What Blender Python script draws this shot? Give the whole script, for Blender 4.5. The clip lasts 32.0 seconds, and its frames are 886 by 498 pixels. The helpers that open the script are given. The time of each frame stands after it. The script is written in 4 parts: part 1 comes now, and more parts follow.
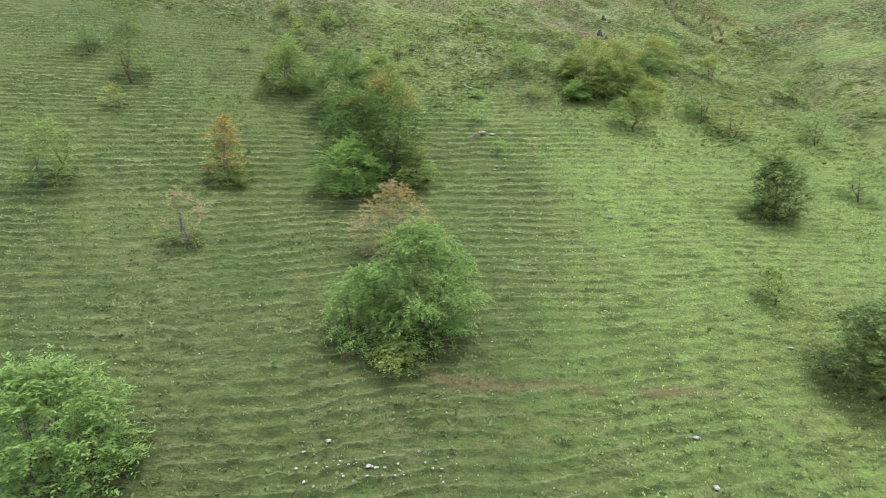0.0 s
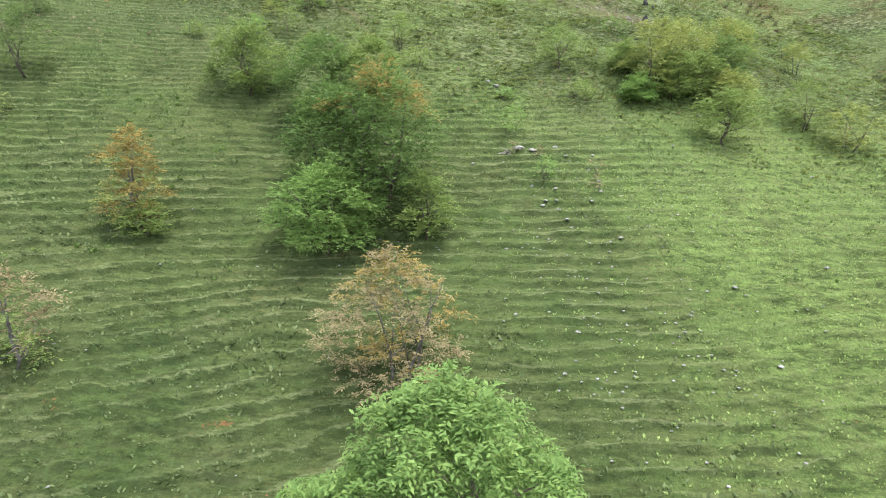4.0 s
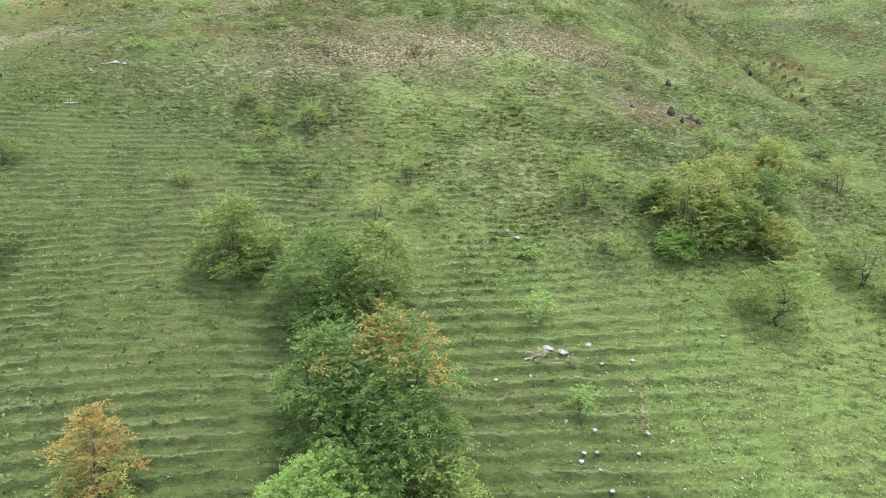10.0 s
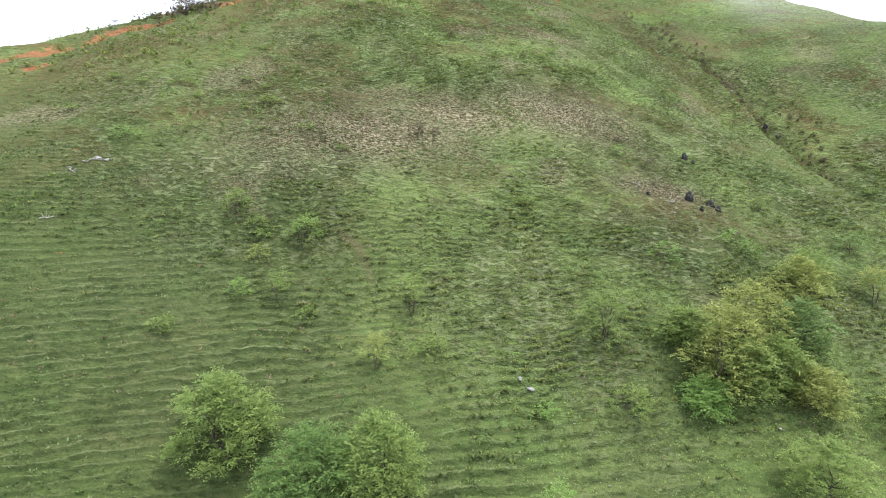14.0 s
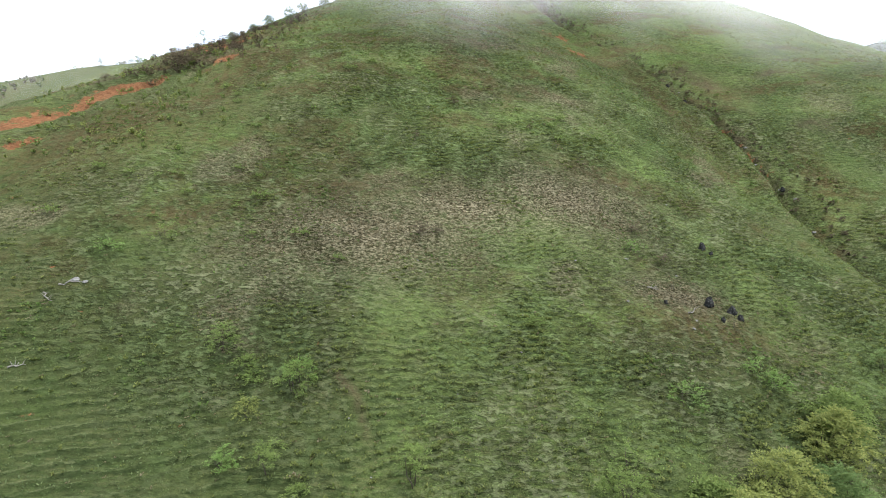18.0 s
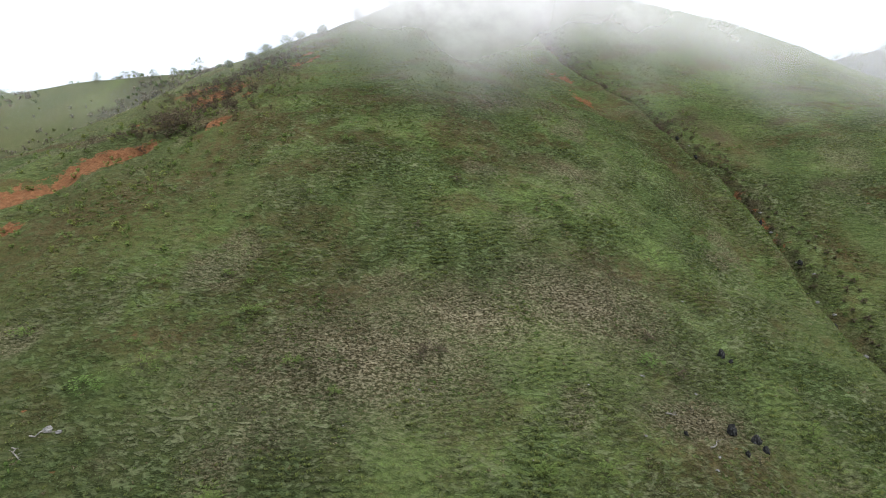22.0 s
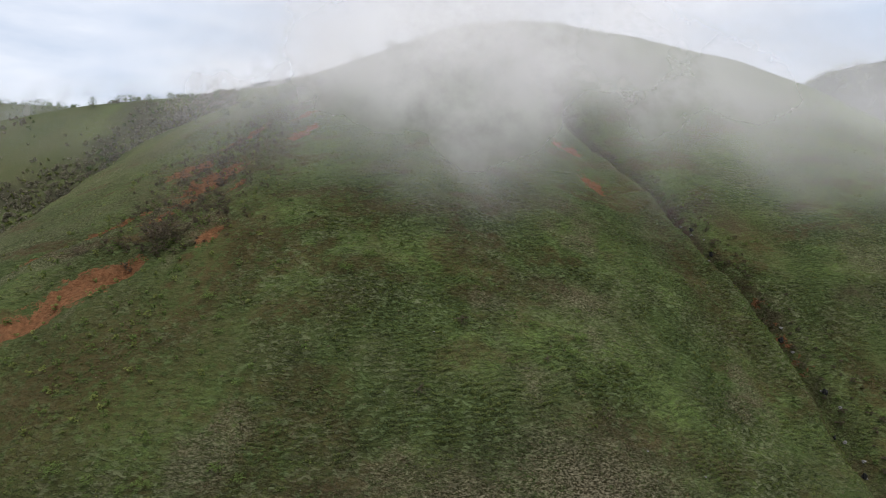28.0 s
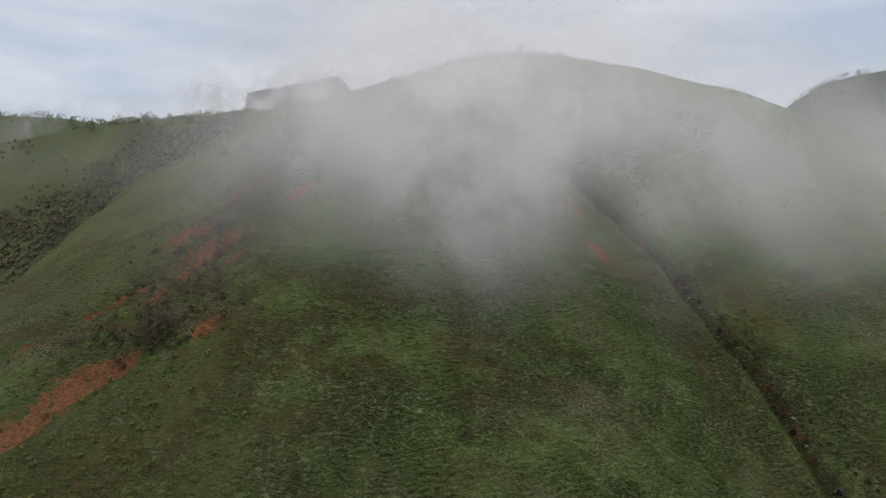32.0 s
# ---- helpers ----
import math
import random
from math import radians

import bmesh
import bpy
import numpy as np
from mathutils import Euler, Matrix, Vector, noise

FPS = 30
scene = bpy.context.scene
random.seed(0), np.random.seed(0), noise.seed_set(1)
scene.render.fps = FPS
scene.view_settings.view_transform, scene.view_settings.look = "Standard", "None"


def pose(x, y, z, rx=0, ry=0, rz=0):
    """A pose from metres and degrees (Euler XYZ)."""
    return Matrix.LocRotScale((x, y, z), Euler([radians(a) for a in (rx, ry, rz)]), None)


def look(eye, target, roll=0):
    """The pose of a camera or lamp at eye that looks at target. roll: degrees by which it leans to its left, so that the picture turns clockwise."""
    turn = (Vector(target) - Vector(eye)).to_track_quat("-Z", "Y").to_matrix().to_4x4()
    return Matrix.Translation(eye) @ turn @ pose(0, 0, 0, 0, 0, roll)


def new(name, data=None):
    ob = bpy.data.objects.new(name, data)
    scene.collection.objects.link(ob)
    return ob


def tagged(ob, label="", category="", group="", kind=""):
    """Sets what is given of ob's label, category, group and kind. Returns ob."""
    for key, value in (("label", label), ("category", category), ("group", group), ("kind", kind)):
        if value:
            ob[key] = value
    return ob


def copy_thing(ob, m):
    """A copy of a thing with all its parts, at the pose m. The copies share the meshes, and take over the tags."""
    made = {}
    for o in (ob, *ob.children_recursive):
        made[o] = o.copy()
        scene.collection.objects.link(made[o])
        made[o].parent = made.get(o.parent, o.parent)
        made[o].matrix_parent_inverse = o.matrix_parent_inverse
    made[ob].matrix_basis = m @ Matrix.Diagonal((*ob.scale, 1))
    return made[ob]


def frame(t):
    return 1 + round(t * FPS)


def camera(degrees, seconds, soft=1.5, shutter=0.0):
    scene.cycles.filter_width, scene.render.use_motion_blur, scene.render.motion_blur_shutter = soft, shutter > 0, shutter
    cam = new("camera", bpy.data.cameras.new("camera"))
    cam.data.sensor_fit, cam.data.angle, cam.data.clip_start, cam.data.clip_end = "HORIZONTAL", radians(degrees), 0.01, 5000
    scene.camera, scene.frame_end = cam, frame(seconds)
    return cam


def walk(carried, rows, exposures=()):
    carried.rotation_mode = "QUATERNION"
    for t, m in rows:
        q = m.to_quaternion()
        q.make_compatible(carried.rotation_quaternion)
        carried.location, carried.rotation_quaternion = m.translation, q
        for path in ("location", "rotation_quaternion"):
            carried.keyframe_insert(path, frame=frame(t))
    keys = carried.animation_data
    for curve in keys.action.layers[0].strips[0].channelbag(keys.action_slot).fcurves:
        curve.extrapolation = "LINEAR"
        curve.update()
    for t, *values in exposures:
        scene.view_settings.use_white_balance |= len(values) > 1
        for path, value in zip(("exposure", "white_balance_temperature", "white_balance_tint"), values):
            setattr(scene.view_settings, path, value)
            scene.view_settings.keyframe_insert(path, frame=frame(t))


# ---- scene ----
cam = camera(82.1, 32.0, soft=1.0)
METRES, EYE, TILT, LEAN, TURN = 160.0, 0.0, -10.0, 0.0, 0.0
ROWS = [
    (0.0, 0.0, 0.0, 0.0, 0.0, 0.0, -0.0),
    (0.5, -0.0012, 0.0163, 0.0028, 0.03, 0.02, -0.02),
    (1.0, -0.0027, 0.0342, 0.0058, 0.05, 0.04, -0.03),
    (1.5, -0.0043, 0.0533, 0.0092, 0.06, 0.05, -0.03),
    (2.0, -0.006, 0.0728, 0.013, 0.08, 0.05, -0.03),
    (2.5, -0.0077, 0.093, 0.0184, 0.13, 0.06, -0.04),
    (4.5, -0.0143, 0.1536, 0.0533, 0.15, -0.0, -0.02),
    (5.0, -0.0155, 0.1587, 0.0636, 0.18, -0.01, -0.04),
    (5.5, -0.0163, 0.162, 0.0737, 0.25, -0.01, -0.05),
    (6.0, -0.0173, 0.1645, 0.0841, 0.25, -0.03, -0.06),
    (6.5, -0.018, 0.1667, 0.0944, 0.3, 0.01, -0.05),
    (7.0, -0.0186, 0.1689, 0.105, 0.31, 0.02, -0.05),
    (7.5, -0.0193, 0.1715, 0.1157, 0.32, 0.03, -0.05),
    (8.0, -0.0199, 0.1743, 0.1267, 0.34, 0.06, -0.05),
    (8.5, -0.0204, 0.1774, 0.1382, 0.36, 0.02, -0.05),
    (9.0, -0.0207, 0.1809, 0.1497, 0.41, 0.02, -0.04),
    (9.5, -0.0214, 0.1846, 0.1615, 0.4, 0.03, -0.05),
    (10.0, -0.0219, 0.1885, 0.1733, 0.44, 0.03, -0.06),
    (10.5, -0.0224, 0.1924, 0.1859, 0.45, 0.02, -0.08),
    (11.0, -0.0232, 0.1966, 0.1988, 0.45, 0.01, -0.07),
    (11.5, -0.0237, 0.2008, 0.2115, 0.49, 0.01, -0.08),
    (12.0, -0.0245, 0.2053, 0.2241, 0.45, 0.03, -0.07),
    (12.5, -0.0249, 0.2098, 0.2376, 0.49, -0.02, -0.08),
    (13.0, -0.0255, 0.2142, 0.2513, 0.49, -0.02, -0.07),
    (13.5, -0.026, 0.2187, 0.2652, 0.51, -0.04, -0.07),
    (14.0, -0.0265, 0.2233, 0.2794, 0.51, -0.06, -0.07),
    (14.5, -0.0271, 0.2279, 0.2935, 0.53, -0.07, -0.09),
    (16.5, -0.0272, 0.2453, 0.3505, 0.68, -0.08, -0.08),
    (17.0, -0.028, 0.2499, 0.3649, 0.66, -0.07, -0.06),
    (17.5, -0.0285, 0.2544, 0.3802, 0.67, -0.11, -0.07),
    (18.0, -0.029, 0.2589, 0.3953, 0.68, -0.13, -0.07),
    (18.5, -0.0297, 0.2634, 0.4108, 0.66, -0.18, -0.06),
    (19.0, -0.0301, 0.2681, 0.426, 0.69, -0.19, -0.07),
    (19.5, -0.0307, 0.2727, 0.4414, 0.69, -0.21, -0.09),
    (20.0, -0.0314, 0.2774, 0.4569, 0.65, -0.21, -0.1),
    (20.5, -0.0317, 0.2819, 0.4715, 0.67, -0.23, -0.09),
    (21.0, -0.0322, 0.2866, 0.4871, 0.67, -0.25, -0.1),
    (21.5, -0.0329, 0.2914, 0.5026, 0.65, -0.27, -0.1),
    (22.0, -0.0333, 0.2959, 0.5182, 0.67, -0.29, -0.11),
    (22.5, -0.034, 0.3005, 0.5341, 0.65, -0.34, -0.13),
    (23.0, -0.0343, 0.3047, 0.5501, 0.67, -0.37, -0.14),
    (23.5, -0.0348, 0.309, 0.5663, 0.69, -0.42, -0.15),
    (24.0, -0.0352, 0.3132, 0.5827, 0.73, -0.48, -0.17),
    (24.5, -0.0357, 0.3173, 0.5989, 0.74, -0.52, -0.17),
    (25.0, -0.0364, 0.3212, 0.6151, 0.73, -0.54, -0.18),
    (25.5, -0.0369, 0.3251, 0.6319, 0.73, -0.58, -0.19),
    (27.5, -0.0391, 0.3402, 0.6991, 0.7, -0.64, -0.21),
    (28.0, -0.0398, 0.3437, 0.716, 0.7, -0.65, -0.22),
    (28.5, -0.04, 0.3471, 0.7334, 0.72, -0.67, -0.19),
    (29.0, -0.0404, 0.3507, 0.7509, 0.74, -0.68, -0.2),
    (29.5, -0.041, 0.354, 0.7683, 0.74, -0.66, -0.2),
    (30.0, -0.0411, 0.3569, 0.7858, 0.77, -0.66, -0.18),
    (30.5, -0.0419, 0.3598, 0.8038, 0.75, -0.66, -0.16),
    (31.0, -0.0422, 0.3625, 0.8215, 0.78, -0.63, -0.15),
    (31.5, -0.0426, 0.3649, 0.8397, 0.79, -0.62, -0.14),
    (32.0, -0.0432, 0.3674, 0.8579, 0.8, -0.62, -0.11),
]
EXPOSURES = [(0.0, 2.56, 6300, 11), (3.0, 2.74, 6300, 11), (6.0, 2.76, 6260, 11), (12.0, 2.62, 6240, 12), (16.0, 2.20, 6260, 11), (19.0, 1.80, 6280, 11), (23.0, 1.22, 6360, 12), (28.0, 0.62, 6450, 13), (32.0, 0.22, 6450, 13)]
walk(cam, [(t, pose(0, 0, EYE, TILT, LEAN, TURN) @ pose(METRES * x, METRES * y, METRES * z, 90 + pitch, roll, yaw)) for t, x, y, z, yaw, pitch, roll in ROWS], EXPOSURES)

# ---- light ----
world = bpy.data.worlds.new("overcast_sky")
scene.world = world
world.use_nodes = True
wn, wl = world.node_tree.nodes, world.node_tree.links
wn.clear()
w_out, w_bg = wn.new("ShaderNodeOutputWorld"), wn.new("ShaderNodeBackground")
w_sky = wn.new("ShaderNodeTexSky")
w_sky.sky_type, w_sky.sun_disc = "NISHITA", False
w_sky.sun_elevation, w_sky.sun_rotation = radians(73), radians(117)
w_tc, w_map, w_noise = wn.new("ShaderNodeTexCoord"), wn.new("ShaderNodeMapping"), wn.new("ShaderNodeTexNoise")
w_map.inputs["Scale"].default_value = (1.0, 1.0, 4.0)
w_noise.inputs["Scale"].default_value, w_noise.inputs["Detail"].default_value, w_noise.inputs["Roughness"].default_value = 2.2, 7, 0.55
w_ramp = wn.new("ShaderNodeValToRGB")
w_ramp.color_ramp.elements[0].position, w_ramp.color_ramp.elements[0].color = 0.36, (5.0, 5.8, 6.9, 1)
w_ramp.color_ramp.elements[1].position, w_ramp.color_ramp.elements[1].color = 0.66, (8.1, 8.4, 8.8, 1)
w_mix = wn.new("ShaderNodeMix")
w_mix.data_type = "RGBA"
w_mix.inputs[0].default_value = 0.92
wl.new(w_tc.outputs["Generated"], w_map.inputs["Vector"])
wl.new(w_map.outputs["Vector"], w_noise.inputs["Vector"])
wl.new(w_noise.outputs["Fac"], w_ramp.inputs["Fac"])
wl.new(w_sky.outputs["Color"], w_mix.inputs[6])
wl.new(w_ramp.outputs["Color"], w_mix.inputs[7])
wl.new(w_mix.outputs[2], w_bg.inputs["Color"])
w_bg.inputs["Strength"].default_value = 0.083
wl.new(w_bg.outputs["Background"], w_out.inputs["Surface"])

sun = new("sun", bpy.data.lights.new("sun", "SUN"))
sun.data.energy, sun.data.angle, sun.data.color = 1.2, radians(24), (1.0, 0.96, 0.9)
sun.matrix_world = look((60, 70, 220), (0, 100, 0))


# ---- materials ----
def material(name):
    m = bpy.data.materials.new(name)
    m.use_nodes = True
    n = m.node_tree.nodes
    return m, n, m.node_tree.links, n["Principled BSDF"]


def noise_node(n, l, scale, detail=4, rough=0.55, stretch=(1, 1, 1)):
    tc, mp, t = n.new("ShaderNodeTexCoord"), n.new("ShaderNodeMapping"), n.new("ShaderNodeTexNoise")
    mp.inputs["Scale"].default_value = stretch
    t.inputs["Scale"].default_value, t.inputs["Detail"].default_value, t.inputs["Roughness"].default_value = scale, detail, rough
    l.new(tc.outputs["Object"], mp.inputs["Vector"])
    l.new(mp.outputs["Vector"], t.inputs["Vector"])
    return t.outputs["Fac"]


def span(n, l, fac, lo, hi):
    """fac, from lo to hi, stretched over 0 to 1."""
    r = n.new("ShaderNodeMapRange")
    r.interpolation_type = "SMOOTHSTEP"
    r.inputs["From Min"].default_value, r.inputs["From Max"].default_value = lo, hi
    l.new(fac, r.inputs["Value"])
    return r.outputs["Result"]


def blend(n, l, fac, a, b):
    x = n.new("ShaderNodeMix")
    x.data_type = "RGBA"
    for slot, v in ((0, fac), (6, a), (7, b)):
        if isinstance(v, (tuple, float, int)):
            x.inputs[slot].default_value = (*v, 1) if isinstance(v, tuple) else v
        else:
            l.new(v, x.inputs[slot])
    return x.outputs[2]


def times(n, l, a, b):
    return maths(n, l, "MULTIPLY", a, b)


def maths(n, l, kind, a, b=0.0):
    x = n.new("ShaderNodeMath")
    x.operation = kind
    for slot, v in ((0, a), (1, b)):
        if isinstance(v, (float, int)):
            x.inputs[slot].default_value = v
        else:
            l.new(v, x.inputs[slot])
    return x.outputs[0]


def mask(n, name):
    a = n.new("ShaderNodeAttribute")
    a.attribute_name = name
    return a.outputs["Fac"]


def bump(n, l, bsdf, height, strength, distance):
    b = n.new("ShaderNodeBump")
    b.inputs["Strength"].default_value, b.inputs["Distance"].default_value = strength, distance
    l.new(height, b.inputs["Height"])
    l.new(b.outputs["Normal"], bsdf.inputs["Normal"])


def grass_ground():
    m, n, l, p = material("hill_grass")
    big = span(n, l, noise_node(n, l, 0.06, 5), 0.35, 0.65)
    mid = span(n, l, noise_node(n, l, 0.45, 5, 0.65), 0.35, 0.68)
    fine = span(n, l, noise_node(n, l, 3.2, 6, 0.7), 0.32, 0.7)
    rough, bold = mask(n, "rough"), mask(n, "bold")
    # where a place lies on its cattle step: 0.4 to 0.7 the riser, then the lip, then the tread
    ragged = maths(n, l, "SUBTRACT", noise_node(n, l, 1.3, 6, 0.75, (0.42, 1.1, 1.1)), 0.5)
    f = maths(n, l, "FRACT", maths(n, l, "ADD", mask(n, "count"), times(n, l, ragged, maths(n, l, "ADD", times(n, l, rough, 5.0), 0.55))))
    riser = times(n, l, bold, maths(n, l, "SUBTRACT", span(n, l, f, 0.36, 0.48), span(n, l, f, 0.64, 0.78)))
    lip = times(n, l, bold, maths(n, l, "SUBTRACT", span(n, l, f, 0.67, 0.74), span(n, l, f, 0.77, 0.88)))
    hump = times(n, l, bold, maths(n, l, "SUBTRACT", span(n, l, f, 0.42, 0.72), span(n, l, f, 0.76, 1.0)))
    c = blend(n, l, big, (0.040, 0.060, 0.019), (0.060, 0.082, 0.026))
    c = blend(n, l, times(n, l, mask(n, "lush"), 0.9), c, (0.205, 0.292, 0.078))
    c = blend(n, l, times(n, l, mid, 0.50), c, (0.098, 0.098, 0.043))
    zone = span(n, l, noise_node(n, l, 0.085, 4, 0.6), 0.40, 0.60)
    c = blend(n, l, times(n, l, span(n, l, noise_node(n, l, 1.15, 7, 0.8, (0.35, 1.5, 1.5)), 0.46, 0.60), 0.60), c, blend(n, l, zone, (0.092, 0.130, 0.034), (0.156, 0.144, 0.060)))
    c = blend(n, l, times(n, l, times(n, l, rough, 0.36), span(n, l, noise_node(n, l, 0.22, 6, 0.7), 0.40, 0.62)), c, (0.066, 0.054, 0.030))
    c = blend(n, l, times(n, l, span(n, l, noise_node(n, l, 2.4, 6, 0.75, (0.8, 1.1, 1.1)), 0.45, 0.60), 0.65), c, blend(n, l, big, (0.086, 0.122, 0.036), (0.118, 0.132, 0.048)))
    # dark flecks in patches: olive tone, and the shade between tufts painted in
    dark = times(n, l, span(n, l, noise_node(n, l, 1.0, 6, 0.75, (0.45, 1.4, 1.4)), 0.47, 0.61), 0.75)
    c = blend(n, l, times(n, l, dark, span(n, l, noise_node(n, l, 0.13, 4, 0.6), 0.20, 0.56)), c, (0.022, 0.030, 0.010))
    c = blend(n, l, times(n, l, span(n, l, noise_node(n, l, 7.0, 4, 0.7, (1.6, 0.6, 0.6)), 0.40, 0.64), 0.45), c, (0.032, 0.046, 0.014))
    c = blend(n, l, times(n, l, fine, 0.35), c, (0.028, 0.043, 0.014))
    # risers painted darker, for the shade below each lip
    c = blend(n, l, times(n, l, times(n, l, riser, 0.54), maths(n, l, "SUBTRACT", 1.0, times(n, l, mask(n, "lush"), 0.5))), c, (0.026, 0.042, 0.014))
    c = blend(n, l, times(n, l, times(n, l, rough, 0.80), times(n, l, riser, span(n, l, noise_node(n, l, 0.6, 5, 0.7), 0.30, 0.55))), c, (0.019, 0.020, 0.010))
    # rough slope: greener lips and tussock heads, painted paler as lit tops
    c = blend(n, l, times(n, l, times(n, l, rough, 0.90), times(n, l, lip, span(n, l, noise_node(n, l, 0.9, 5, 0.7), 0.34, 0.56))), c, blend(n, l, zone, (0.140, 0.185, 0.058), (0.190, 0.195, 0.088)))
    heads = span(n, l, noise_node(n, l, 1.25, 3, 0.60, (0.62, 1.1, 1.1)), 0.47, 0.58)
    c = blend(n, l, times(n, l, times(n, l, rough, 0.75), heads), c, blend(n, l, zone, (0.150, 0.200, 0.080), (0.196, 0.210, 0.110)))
    # near-black gaps, painting in the shade between tussocks
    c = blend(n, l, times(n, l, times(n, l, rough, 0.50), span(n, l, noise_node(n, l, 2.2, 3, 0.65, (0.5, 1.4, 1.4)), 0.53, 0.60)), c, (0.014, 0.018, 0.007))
    c = blend(n, l, times(n, l, times(n, l, mask(n, "rust"), 0.95), span(n, l, noise_node(n, l, 0.5, 7, 0.78), 0.38, 0.55)), c, blend(n, l, fine, (0.112, 0.064, 0.030), (0.058, 0.046, 0.020)))
    straw = blend(n, l, span(n, l, noise_node(n, l, 2.6, 5, 0.75, (0.6, 1.2, 1.2)), 0.46, 0.57), (0.050, 0.042, 0.021), (0.300, 0.262, 0.168))
    c = blend(n, l, times(n, l, mask(n, "dry"), span(n, l, noise_node(n, l, 0.5, 7, 0.8), 0.30, 0.50)), c, straw)
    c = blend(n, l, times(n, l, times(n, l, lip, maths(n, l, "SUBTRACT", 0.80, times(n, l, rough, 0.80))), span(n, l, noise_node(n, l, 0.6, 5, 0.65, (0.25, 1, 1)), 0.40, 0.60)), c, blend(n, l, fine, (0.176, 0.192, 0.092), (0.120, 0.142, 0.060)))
    c = blend(n, l, times(n, l, mask(n, "trail"), 0.6), c, blend(n, l, fine, (0.130, 0.084, 0.054), (0.075, 0.058, 0.032)))
    c = blend(n, l, times(n, l, mask(n, "wood"), span(n, l, noise_node(n, l, 0.03, 8, 0.75), 0.34, 0.58)), c, (0.058, 0.056, 0.034))
    c = blend(n, l, mask(n, "forest"), c, blend(n, l, span(n, l, noise_node(n, l, 0.06, 8, 0.8), 0.40, 0.60), (0.016, 0.026, 0.018), (0.036, 0.052, 0.032)))
    soil = blend(n, l, span(n, l, noise_node(n, l, 1.2, 5, 0.7, (1.0, 1.0, 0.25)), 0.35, 0.65), (0.165, 0.070, 0.031), (0.272, 0.130, 0.062))
    soil = blend(n, l, times(n, l, mid, 0.55), soil, (0.120, 0.066, 0.032))
    c = blend(n, l, times(n, l, mask(n, "bank"), span(n, l, noise_node(n, l, 0.3, 7, 0.75), 0.36, 0.56)), c, blend(n, l, fine, (0.098, 0.060, 0.042), (0.046, 0.034, 0.023)))
    edge = maths(n, l, "ADD", mask(n, "soil"), times(n, l, noise_node(n, l, 0.32, 8, 0.78), 3.0))
    c = blend(n, l, span(n, l, edge, 1.96, 2.12), c, soil)
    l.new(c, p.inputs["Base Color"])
    p.inputs["Roughness"].default_value = 1.0
    p.inputs["Specular IOR Level"].default_value = 0.04
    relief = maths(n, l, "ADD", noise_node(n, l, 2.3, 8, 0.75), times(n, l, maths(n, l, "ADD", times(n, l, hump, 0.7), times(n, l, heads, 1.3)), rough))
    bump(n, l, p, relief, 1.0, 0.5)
    return m


def leaf_material(name, dark, light, gloss=0.55):
    m, n, l, p = material(name)
    geo = n.new("ShaderNodeNewGeometry")
    c = blend(n, l, geo.outputs["Random Per Island"], dark, light)
    c = blend(n, l, times(n, l, span(n, l, noise_node(n, l, 0.55, 4), 0.35, 0.65), 0.55), c, dark)
    l.new(c, p.inputs["Base Color"])
    p.inputs["Roughness"].default_value = gloss
    p.inputs["Specular IOR Level"].default_value = 0.12
    t, mx = n.new("ShaderNodeBsdfTranslucent"), n.new("ShaderNodeMixShader")
    l.new(c, t.inputs["Color"])
    mx.inputs[0].default_value = 0.42
    l.new(p.outputs[0], mx.inputs[1])
    l.new(t.outputs[0], mx.inputs[2])
    l.new(mx.outputs[0], n["Material Output"].inputs["Surface"])
    return m


def rough_material(name, a, b, scale, depth=0.1, rough=0.9, spots=None):
    m, n, l, p = material(name)
    f = span(n, l, noise_node(n, l, scale, 7, 0.65), 0.35, 0.65)
    c = blend(n, l, f, a, b)
    if spots:
        c = blend(n, l, span(n, l, noise_node(n, l, scale * 3.1, 4, 0.6), 0.55, 0.66), c, spots)
    l.new(c, p.inputs["Base Color"])
    p.inputs["Roughness"].default_value = rough
    p.inputs["Specular IOR Level"].default_value = 0.03
    bump(n, l, p, noise_node(n, l, scale * 4, 6, 0.7), 0.8, depth)
    return m


def mist_material():
    m, n, l, p = material("mist")
    n.remove(p)
    d, t, add = n.new("ShaderNodeBsdfDiffuse"), n.new("ShaderNodeBsdfTranslucent"), n.new("ShaderNodeMixShader")
    clear, mx = n.new("ShaderNodeBsdfTransparent"), n.new("ShaderNodeMixShader")
    for s in (d, t):
        s.inputs["Color"].default_value = (0.83, 0.800, 0.782, 1)
    add.inputs[0].default_value = 0.25
    l.new(d.outputs[0], add.inputs[1])
    l.new(t.outputs[0], add.inputs[2])
    f = span(n, l, noise_node(n, l, 0.024, 6, 0.55, (1, 1, 0.7)), 0.26, 0.62)
    f2 = n.new("ShaderNodeMath")
    f2.operation = "MULTIPLY_ADD"
    l.new(f, f2.inputs[0])
    f2.inputs[1].default_value, f2.inputs[2].default_value = 0.72, 0.28
    l.new(times(n, l, mask(n, "veil"), f2.outputs[0]), mx.inputs[0])
    l.new(clear.outputs[0], mx.inputs[1])
    l.new(add.outputs[0], mx.inputs[2])
    l.new(mx.outputs[0], n["Material Output"].inputs["Surface"])
    return m


